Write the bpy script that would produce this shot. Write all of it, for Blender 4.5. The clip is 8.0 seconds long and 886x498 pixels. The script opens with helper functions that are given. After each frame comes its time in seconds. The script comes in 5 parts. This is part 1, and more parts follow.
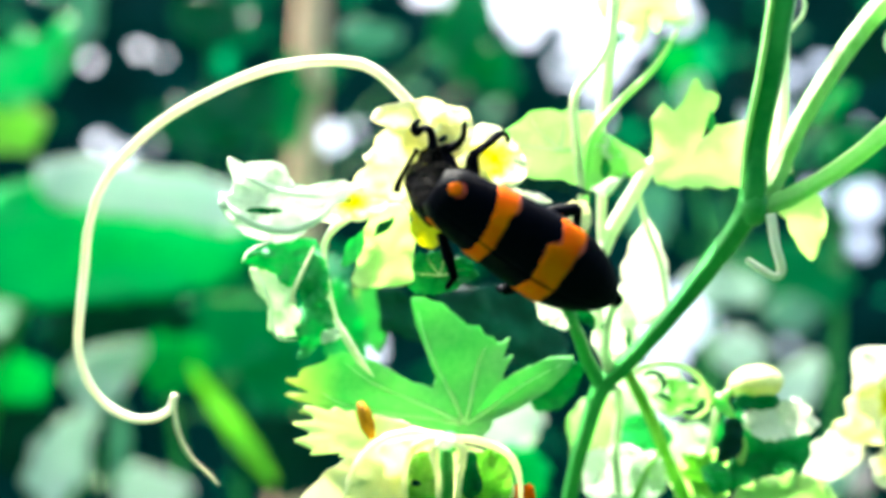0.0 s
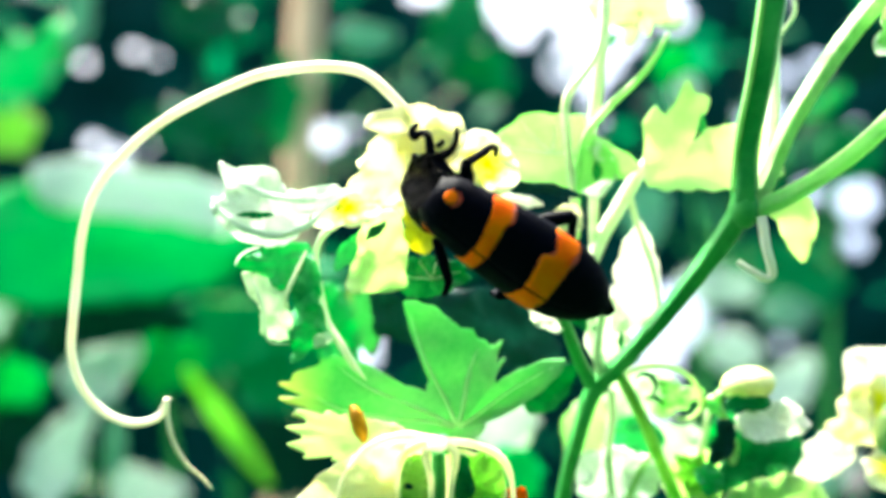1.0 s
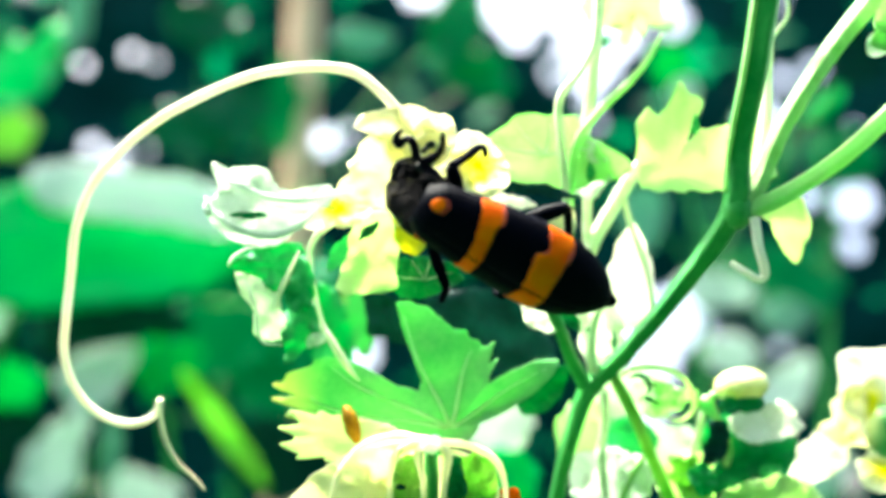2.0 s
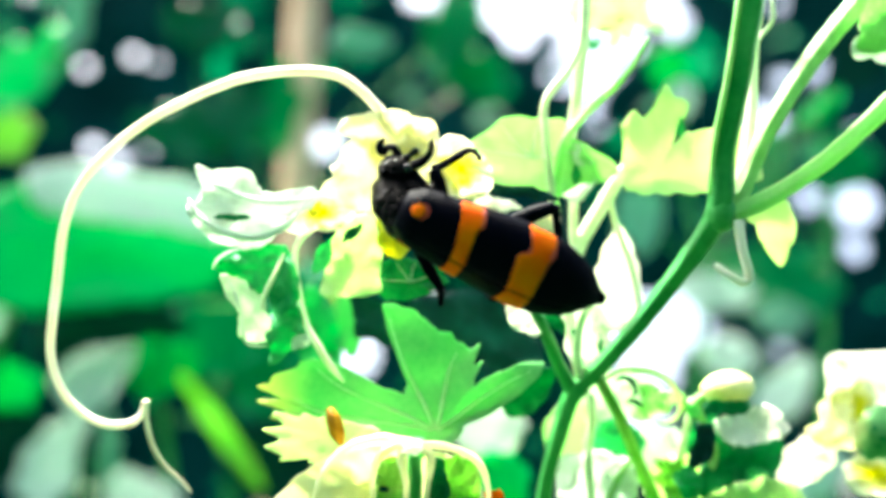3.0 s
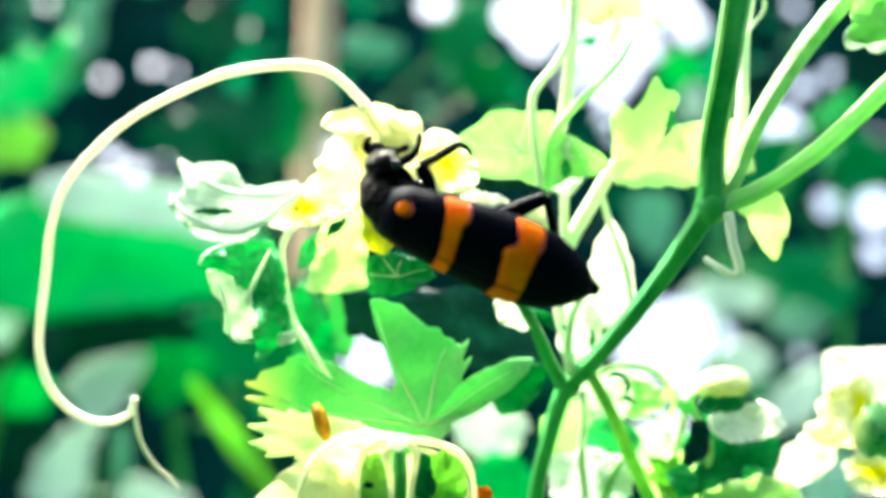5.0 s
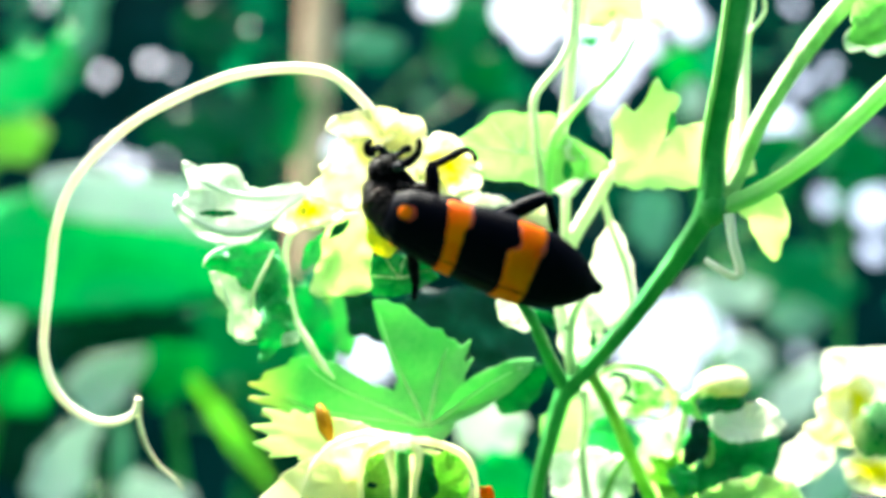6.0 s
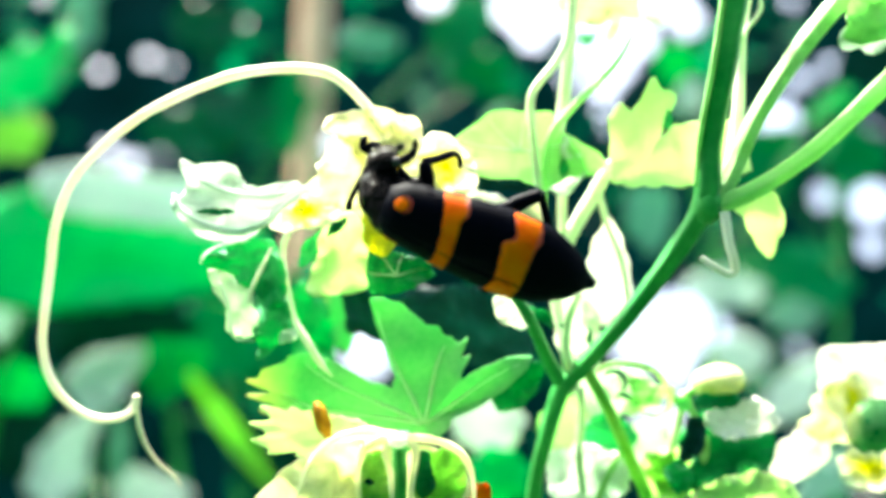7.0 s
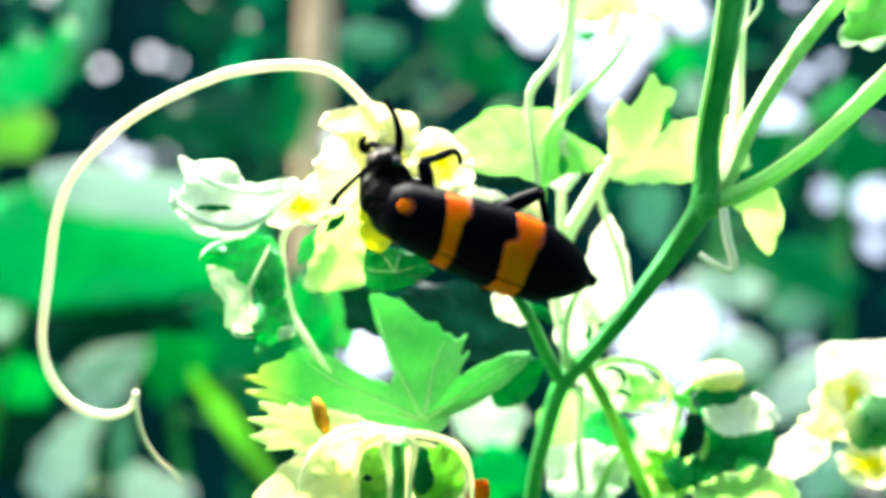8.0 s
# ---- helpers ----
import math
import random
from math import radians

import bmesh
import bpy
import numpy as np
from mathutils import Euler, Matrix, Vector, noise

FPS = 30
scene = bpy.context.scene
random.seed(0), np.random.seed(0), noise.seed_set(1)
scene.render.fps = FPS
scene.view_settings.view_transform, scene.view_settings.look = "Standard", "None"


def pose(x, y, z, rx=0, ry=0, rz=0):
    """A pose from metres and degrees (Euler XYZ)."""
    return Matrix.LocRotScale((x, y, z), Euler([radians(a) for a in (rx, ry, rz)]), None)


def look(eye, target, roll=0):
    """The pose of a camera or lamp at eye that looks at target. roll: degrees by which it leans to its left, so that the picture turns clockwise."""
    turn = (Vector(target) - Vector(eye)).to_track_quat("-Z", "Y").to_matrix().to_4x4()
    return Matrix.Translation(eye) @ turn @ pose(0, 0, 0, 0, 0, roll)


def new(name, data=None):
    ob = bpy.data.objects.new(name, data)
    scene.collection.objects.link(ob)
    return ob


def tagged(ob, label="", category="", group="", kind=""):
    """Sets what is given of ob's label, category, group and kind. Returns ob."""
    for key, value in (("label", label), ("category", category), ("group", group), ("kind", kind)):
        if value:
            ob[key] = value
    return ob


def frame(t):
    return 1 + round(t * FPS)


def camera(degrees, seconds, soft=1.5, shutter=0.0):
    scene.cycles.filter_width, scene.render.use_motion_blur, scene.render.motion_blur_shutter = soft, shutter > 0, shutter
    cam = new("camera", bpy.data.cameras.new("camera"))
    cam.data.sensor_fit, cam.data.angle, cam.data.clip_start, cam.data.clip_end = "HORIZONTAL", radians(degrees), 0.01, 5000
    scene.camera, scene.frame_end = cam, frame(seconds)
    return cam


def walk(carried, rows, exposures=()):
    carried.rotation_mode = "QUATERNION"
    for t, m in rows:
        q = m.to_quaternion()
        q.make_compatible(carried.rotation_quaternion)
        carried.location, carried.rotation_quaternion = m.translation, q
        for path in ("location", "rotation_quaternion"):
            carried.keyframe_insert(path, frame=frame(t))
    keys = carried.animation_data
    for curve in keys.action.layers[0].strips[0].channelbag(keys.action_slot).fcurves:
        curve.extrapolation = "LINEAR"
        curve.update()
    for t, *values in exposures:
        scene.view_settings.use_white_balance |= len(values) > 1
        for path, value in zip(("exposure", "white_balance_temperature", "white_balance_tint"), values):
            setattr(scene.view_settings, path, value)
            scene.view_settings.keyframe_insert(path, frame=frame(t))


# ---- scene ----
cam = camera(50, 8.0, soft=4.0)
cam.data.dof.use_dof = True
cam.data.dof.focus_distance = 0.099
cam.data.dof.aperture_fstop = 10.5
PATH = [
    (0.0, -0.00660, -0.10386, 0.96792, 107.104, -0.025, -1.020),
    (0.5, -0.00659, -0.10401, 0.96793, 107.167, 0.043, -1.184),
    (1.0, -0.00620, -0.10417, 0.96824, 107.087, 0.235, -1.204),
    (1.5, -0.00589, -0.10405, 0.96798, 107.200, 0.215, -1.304),
    (3.0, -0.00368, -0.10428, 0.96792, 107.419, 0.079, -1.206),
    (3.5, -0.00193, -0.10390, 0.96756, 107.662, 0.046, -0.659),
    (4.0, -0.00101, -0.10326, 0.96673, 107.982, -0.011, -0.379),
    (4.5, 0.00000, -0.10271, 0.96663, 108.000, 0.000, -0.000),
    (6.0, -0.00055, -0.10377, 0.96708, 107.699, 0.038, -0.110),
    (6.5, 0.00031, -0.10338, 0.96631, 107.957, -0.036, 0.031),
    (7.0, -0.00042, -0.10422, 0.96716, 107.448, 0.088, -0.210),
    (7.5, -0.00057, -0.10472, 0.96745, 107.200, 0.148, -0.239),
    (8.0, 0.00006, -0.10422, 0.96697, 107.337, 0.028, -0.035),
]
walk(cam, [(t, pose(x, y, z, rx, ry, rz)) for t, x, y, z, rx, ry, rz in PATH])

# ---- light ----
SUN_UP, SUN_ROUND = 70, -50  # degrees above the horizon; round from straight ahead, to the left
world = bpy.data.worlds.new("sky")
scene.world = world
world.use_nodes = True
sky = world.node_tree.nodes.new("ShaderNodeTexSky")
sky.sky_type, sky.sun_disc = "NISHITA", False
sky.sun_elevation, sky.sun_rotation = radians(SUN_UP), radians(SUN_ROUND)
sky.air_density, sky.dust_density, sky.ozone_density = 0.58, 7.5, 0.45
back = world.node_tree.nodes["Background"]
back.inputs[1].default_value = 0.15
world.node_tree.links.new(sky.outputs[0], back.inputs[0])
sun = new("sun", bpy.data.lights.new("sun", "SUN"))
sun.data.energy, sun.data.angle, sun.data.color = 5.0, radians(3.0), (1.0, 0.95, 0.86)
sun_way = Vector((math.sin(radians(SUN_ROUND)) * math.cos(radians(SUN_UP)),
                  math.cos(radians(SUN_ROUND)) * math.cos(radians(SUN_UP)), math.sin(radians(SUN_UP))))
sun.matrix_world = look(sun_way * 5, (0, 0, 0))
scene.view_settings.exposure = 2.7
scene.view_settings.use_white_balance = True
scene.view_settings.white_balance_temperature, scene.view_settings.white_balance_tint = 6500, 0

# ---- materials ----


def material(name, dark, light, scale=300, fine=2500, rough=0.5, bump=0.3, through_light=0.0, glow=None, metal=0.0,
             coat=0.0, spec=0.5, island=False, edges=(0.3, 0.7), relief_depth=0.0004, heart=0.0, sun_tip=None):
    """Two tones mixed by a coarse and a fine grain, with relief; through_light: the share that shines through; a last
    tone paints sun glow on one end.
    """
    m = bpy.data.materials.new(name)
    m.use_nodes = True
    nodes, link = m.node_tree.nodes, m.node_tree.links.new
    shader, out = nodes["Principled BSDF"], nodes["Material Output"]
    where = nodes.new("ShaderNodeTexCoord")
    coarse, grain = nodes.new("ShaderNodeTexNoise"), nodes.new("ShaderNodeTexNoise")
    for n, s, d in ((coarse, scale, 3), (grain, fine, 4)):
        n.inputs["Scale"].default_value, n.inputs["Detail"].default_value = s, d
        link(where.outputs["Object"], n.inputs["Vector"])
    blend = nodes.new("ShaderNodeMath")
    blend.operation = "MULTIPLY_ADD"
    link(coarse.outputs["Fac"], blend.inputs[0])
    blend.inputs[1].default_value = 0.75
    small = nodes.new("ShaderNodeMath")
    small.operation = "MULTIPLY"
    link(grain.outputs["Fac"], small.inputs[0])
    small.inputs[1].default_value = 0.25
    link(small.outputs[0], blend.inputs[2])
    factor = blend.outputs[0]
    if island:
        geo = nodes.new("ShaderNodeNewGeometry")
        add = nodes.new("ShaderNodeMath")
        add.operation = "MULTIPLY_ADD"
        link(geo.outputs["Random Per Island"], add.inputs[0])
        add.inputs[1].default_value = 0.6
        half = nodes.new("ShaderNodeMath")
        half.operation = "MULTIPLY_ADD"
        link(factor, half.inputs[0])
        half.inputs[1].default_value, half.inputs[2].default_value = 0.8, -0.2
        link(half.outputs[0], add.inputs[2])
        factor = add.outputs[0]
    if heart:
        offset, away, fade = nodes.new("ShaderNodeVectorMath"), nodes.new("ShaderNodeVectorMath"), nodes.new("ShaderNodeMath")
        offset.operation, away.operation, fade.operation = "SUBTRACT", "LENGTH", "MULTIPLY_ADD"
        offset.inputs[1].default_value = (0.5, 0.5, 0.5)
        link(where.outputs["Generated"], offset.inputs[0])
        link(offset.outputs[0], away.inputs[0])
        link(away.outputs["Value"], fade.inputs[0])
        fade.inputs[1].default_value = heart
        low = nodes.new("ShaderNodeMath")
        low.operation = "SUBTRACT"
        link(factor, low.inputs[0])
        low.inputs[1].default_value = 0.4 * heart
        link(low.outputs[0], fade.inputs[2])
        factor = fade.outputs[0]
    ramp = nodes.new("ShaderNodeValToRGB")
    ramp.color_ramp.elements[0].position, ramp.color_ramp.elements[1].position = edges
    ramp.color_ramp.elements[0].color, ramp.color_ramp.elements[1].color = (*dark, 1), (*light, 1)
    link(factor, ramp.inputs[0])
    colour = ramp.outputs[0]
    if sun_tip:
        axis, reach, ragged, sun_mix = nodes.new("ShaderNodeSeparateXYZ"), nodes.new("ShaderNodeMath"), nodes.new("ShaderNodeMath"), nodes.new("ShaderNodeMixRGB")
        link(where.outputs["Generated"], axis.inputs[0])
        reach.operation, ragged.operation, ragged.use_clamp = "MULTIPLY_ADD", "ADD", True
        link(axis.outputs["X"], reach.inputs[0])
        reach.inputs[1].default_value, reach.inputs[2].default_value = -5.0, 0.55
        link(reach.outputs[0], ragged.inputs[0])
        link(coarse.outputs["Fac"], ragged.inputs[1])
        link(ragged.outputs[0], sun_mix.inputs[0])
        link(colour, sun_mix.inputs[1])
        sun_mix.inputs[2].default_value = (*sun_tip, 1)
        colour = sun_mix.outputs[0]
    link(colour, shader.inputs["Base Color"])
    relief = nodes.new("ShaderNodeBump")
    relief.inputs["Strength"].default_value, relief.inputs["Distance"].default_value = bump, relief_depth
    link(grain.outputs["Fac"], relief.inputs["Height"])
    link(relief.outputs[0], shader.inputs["Normal"])
    shader.inputs["Roughness"].default_value = rough
    shader.inputs["Metallic"].default_value = metal
    shader.inputs["Coat Weight"].default_value = coat
    shader.inputs["Specular IOR Level"].default_value = spec
    if through_light:
        leafy, mix = nodes.new("ShaderNodeBsdfTranslucent"), nodes.new("ShaderNodeMixShader")
        tint = nodes.new("ShaderNodeMixRGB")
        tint.blend_type, tint.inputs[0].default_value = "MULTIPLY", 1.0
        link(colour, tint.inputs[1])
        tint.inputs[2].default_value = (*(glow or (1, 1, 1)), 1)
        link(tint.outputs[0], leafy.inputs["Color"])
        mix.inputs[0].default_value = through_light
        link(shader.outputs[0], mix.inputs[1])
        link(leafy.outputs[0], mix.inputs[2])
        link(mix.outputs[0], out.inputs["Surface"])
    return m


# The yellow end tone paints sun glow onto the leaf tip.
LEAF = material("leaf_green", (0.07, 0.42, 0.13), (0.34, 0.68, 0.3), scale=60, fine=1400, rough=0.5, through_light=0.45, glow=(0.9, 1.0, 0.8), spec=0.2, edges=(0.34, 0.72), sun_tip=(0.62, 0.66, 0.26))
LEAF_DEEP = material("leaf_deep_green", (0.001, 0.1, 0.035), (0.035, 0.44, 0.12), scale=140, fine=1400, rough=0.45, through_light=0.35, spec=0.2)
LEAF_LIME = material("leaf_lime", (0.38, 0.76, 0.26), (0.57, 0.89, 0.4), scale=110, fine=1400, rough=0.5, through_light=0.5, spec=0.2)
LEAF_PALE = material("leaf_pale", (0.62, 0.78, 0.62), (0.92, 0.95, 0.88), scale=120, fine=1400, rough=0.5, through_light=0.4, spec=0.2)
LEAF_LIGHT = material("leaf_light", (0.63, 0.9, 0.4), (0.82, 0.95, 0.54), scale=110, fine=1400, rough=0.5, through_light=0.5, spec=0.2)
LEAF_MID = material("leaf_mid_green", (0.01, 0.32, 0.09), (0.1, 0.6, 0.2), scale=140, fine=1400, rough=0.5, through_light=0.45, spec=0.2)
LEAF_SOFT = material("leaf_soft", (0.45, 0.7, 0.42), (0.78, 0.88, 0.66), rough=0.5, through_light=0.5, spec=0.2)
# Near-black leaf green: shade is put into this colour.
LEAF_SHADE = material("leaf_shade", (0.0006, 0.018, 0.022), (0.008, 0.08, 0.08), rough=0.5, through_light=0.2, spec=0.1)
STEM = material("stem_green", (0.014, 0.24, 0.045), (0.09, 0.45, 0.1), scale=120, fine=1200, rough=0.4, through_light=0.1, spec=0.3)
STEM_LIGHT = material("stem_light", (0.26, 0.58, 0.14), (0.5, 0.8, 0.32), scale=400, rough=0.45, through_light=0.2, spec=0.3)
STEM_PALE = material("stem_pale", (0.6, 0.74, 0.45), (0.85, 0.92, 0.7), scale=400, rough=0.45, through_light=0.25)
TENDRIL = material("tendril_cream", (0.9, 0.89, 0.68), (0.97, 0.96, 0.86), scale=300, rough=0.5, through_light=0.25, spec=0.2)
TENDRIL_DRY = material("tendril_dry", (0.66, 0.56, 0.32), (0.92, 0.88, 0.66), scale=300, rough=0.6)
VEIN = material("vein_pale", (0.56, 0.86, 0.5), (0.74, 0.94, 0.66), rough=0.5, through_light=0.6, spec=0.2)
PETAL = material("petal_cream", (0.92, 0.91, 0.57), (0.96, 0.95, 0.74), rough=0.6, through_light=0.45, spec=0.2)
PETAL_MIX = material("petal_blended", (0.84, 0.8, 0.01), (0.95, 0.95, 0.8), scale=260, fine=1500, rough=0.6, through_light=0.45, spec=0.2, edges=(0.18, 0.5), heart=0.9)
PETAL_YELLOW = material("petal_yellow", (0.72, 0.68, 0.01), (0.88, 0.86, 0.08), rough=0.6, through_light=0.45)
PETAL_WHITE = material("petal_white", (0.86, 0.89, 0.74), (0.95, 0.96, 0.9), rough=0.6, through_light=0.4, spec=0.3)
BUD = material("bud_yellow", (0.52, 0.56, 0.12), (0.88, 0.88, 0.5), scale=350, rough=0.5, through_light=0.2, spec=0.3, edges=(0.4, 0.6))
SEPAL = material("sepal_green", (0.16, 0.48, 0.06), (0.5, 0.78, 0.2), rough=0.5, through_light=0.45, spec=0.2)
SHELL = material("shell_black", (0.0004, 0.0007, 0.0032), (0.0009, 0.0014, 0.006), scale=800, fine=6000, rough=0.5, bump=0.3, spec=0.017)
SHELL_GLOSS = material("shell_gloss", (0.0004, 0.0004, 0.0008), (0.0012, 0.0012, 0.0018), scale=800, fine=1500, rough=0.2, bump=1.0, spec=0.04, relief_depth=0.0012)
ORANGE = material("shell_orange", (0.9, 0.065, 0.0008), (1.0, 0.21, 0.002), scale=400, fine=6000, rough=0.45, bump=0.4, spec=0.02)
RED = material("shell_red", (0.45, 0.02, 0.003), (0.62, 0.06, 0.005), scale=700, fine=6000, rough=0.45, bump=0.4)
EYE = material("eye_black", (0.01, 0.01, 0.012), (0.03, 0.03, 0.03), rough=0.15, bump=0.1)
LARVA = material("larva_brown", (0.2, 0.085, 0.003), (0.5, 0.25, 0.01), scale=900, rough=0.5, spec=0.05)
FAR_LEAF = material("far_leaf", (0.002, 0.48, 0.11), (0.03, 0.74, 0.22), scale=20, fine=300, rough=0.45, through_light=0.4, spec=0.2)
FAR_LIME = material("far_leaf_lime", (0.2, 0.58, 0.05), (0.48, 0.86, 0.16), scale=20, fine=300, rough=0.5, through_light=0.45, spec=0.2)
FAR_GREY = material("far_leaf_grey", (0.1, 0.38, 0.26), (0.46, 0.7, 0.58), scale=9, fine=300, rough=0.4, through_light=0.3, spec=0.4)
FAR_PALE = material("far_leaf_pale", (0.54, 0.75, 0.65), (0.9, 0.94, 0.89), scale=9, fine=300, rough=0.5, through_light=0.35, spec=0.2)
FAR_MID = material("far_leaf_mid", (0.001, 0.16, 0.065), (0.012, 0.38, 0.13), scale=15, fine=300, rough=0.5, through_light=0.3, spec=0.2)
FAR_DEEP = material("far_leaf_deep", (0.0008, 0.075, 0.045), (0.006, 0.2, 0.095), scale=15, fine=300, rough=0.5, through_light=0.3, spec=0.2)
# Near-black far leaf tone, with the background's shade put into it.
FAR_SHADE = material("far_leaf_shade", (0.0003, 0.018, 0.018), (0.0015, 0.055, 0.044), scale=20, fine=300, rough=0.6, spec=0.1)
HEDGE = material("hedge_leaf", (0.0004, 0.02, 0.016), (0.008, 0.33, 0.12), scale=12, fine=200, rough=0.6, through_light=0.25, island=True, spec=0.06)
# Shade between the hedge leaves, painted as a near-black sheet.
HEDGE_SHADE = material("hedge_shade", (0.0004, 0.012, 0.015), (0.0011, 0.037, 0.036), scale=6, fine=100, rough=0.9, spec=0.02)
WOOD = material("wood_tan", (0.55, 0.35, 0.22), (0.77, 0.55, 0.38), scale=40, fine=400, rough=0.8, spec=0.1)
# Unseen ground, made dark green to cut light bounced up from it.
SOIL = material("soil", (0.003, 0.018, 0.006), (0.009, 0.045, 0.014), scale=3, fine=60, rough=0.95, spec=0.1)

# ---- building ----
# The plants are laid out in millimetres on a plane that leans back with the line of sight:
# x to the right, y away, z up along the plane; its origin is 1 m over the ground.
LEAN = Matrix.Translation((0, 0, 1)) @ Matrix.Rotation(radians(18), 4, "X")
BASE = {}


def place(p):
    return LEAN @ (Vector(p) * 0.001)


def thing(name, base, label, category, group="", kind=""):
    """An Empty at its foot, which carries the parts."""
    ob = new(name)
    ob.empty_display_size = 0.01
    ob.location = base
    BASE[ob] = Vector(base)
    return tagged(ob, label, category, group, kind)


def part(name, bm, mat, parent, label="", world_space=False):
    """Links a bmesh, in millimetres on the leaning plane, as one mesh under a thing or a part."""
    base = BASE[parent]
    for v in bm.verts:
        v.co = (v.co if world_space else place(v.co)) - base
    bmesh.ops.recalc_face_normals(bm, faces=bm.faces)
    mesh = bpy.data.meshes.new(name)
    bm.to_mesh(mesh)
    bm.free()
    mesh.materials.append(mat)
    mesh.polygons.foreach_set("use_smooth", [True] * len(mesh.polygons))
    ob = new(name, mesh)
    ob.parent = parent
    BASE[ob] = base
    return tagged(ob, label)


def spline(points, step=8):
    """A smooth run through the points."""
    pts = [Vector(p) for p in points]
    ends = [2 * pts[0] - pts[1], *pts, 2 * pts[-1] - pts[-2]]
    slopes = [(c - a) / ((b - a).length + (c - b).length + 1e-9) for a, b, c in zip(ends, ends[1:], ends[2:])]
    run = []
    for p, q, m, n in zip(pts, pts[1:], slopes, slopes[1:]):
        far = (q - p).length
        for k in range(step):
            t = k / step
            run.append((2 * t ** 3 - 3 * t * t + 1) * p + (t ** 3 - 2 * t * t + t) * far * m + (3 * t * t - 2 * t ** 3) * q + (t ** 3 - t * t) * far * n)
    return run + [pts[-1]]


def tube(points, radii, sides=10, step=8, rough=0.04, bm=None, seed=0.0, ridge=0.0):
    """A stalk along the points; radii at even steps, or one for all."""
    bm = bm or bmesh.new()
    run = spline(points, step)
    radii = radii if isinstance(radii, (list, tuple)) else [radii]
    side = None
    rings = []
    for n, p in enumerate(run):
        ahead = (run[min(n + 1, len(run) - 1)] - run[max(n - 1, 0)]).normalized()
        side = ahead.orthogonal() if side is None else side - side.dot(ahead) * ahead
        side.normalize()
        up = ahead.cross(side)
        s = n / (len(run) - 1) * (len(radii) - 1)
        k = min(int(s), len(radii) - 2) if len(radii) > 1 else 0
        r = radii[k] + (radii[k + 1] - radii[k]) * (s - k) if len(radii) > 1 else radii[0]
        ring = []
        for i in range(sides):
            a = 2 * math.pi * i / sides
            q = math.cos(a) * side + math.sin(a) * up
            w = r * (1 + rough * noise.noise(p * 0.6 + q * 1.5 + Vector((seed, 0, 0))) * 2 + ridge * math.cos(5 * a))
            ring.append(bm.verts.new(p + q * w))
        rings.append(ring)
    for a, b in zip(rings, rings[1:]):
        for i in range(sides):
            bm.faces.new((a[i], a[(i + 1) % sides], b[(i + 1) % sides], b[i]))
    bm.faces.new(rings[0][::-1])
    bm.faces.new(rings[-1])
    return bm


def ball(centre, size, turn=None, bm=None, u=20, v=12):
    bm = bm or bmesh.new()
    m = Matrix.Translation(centre) @ (turn or Matrix()) @ Matrix.Diagonal((*size, 1))
    bmesh.ops.create_uvsphere(bm, u_segments=u, v_segments=v, radius=1, matrix=m)
    return bm


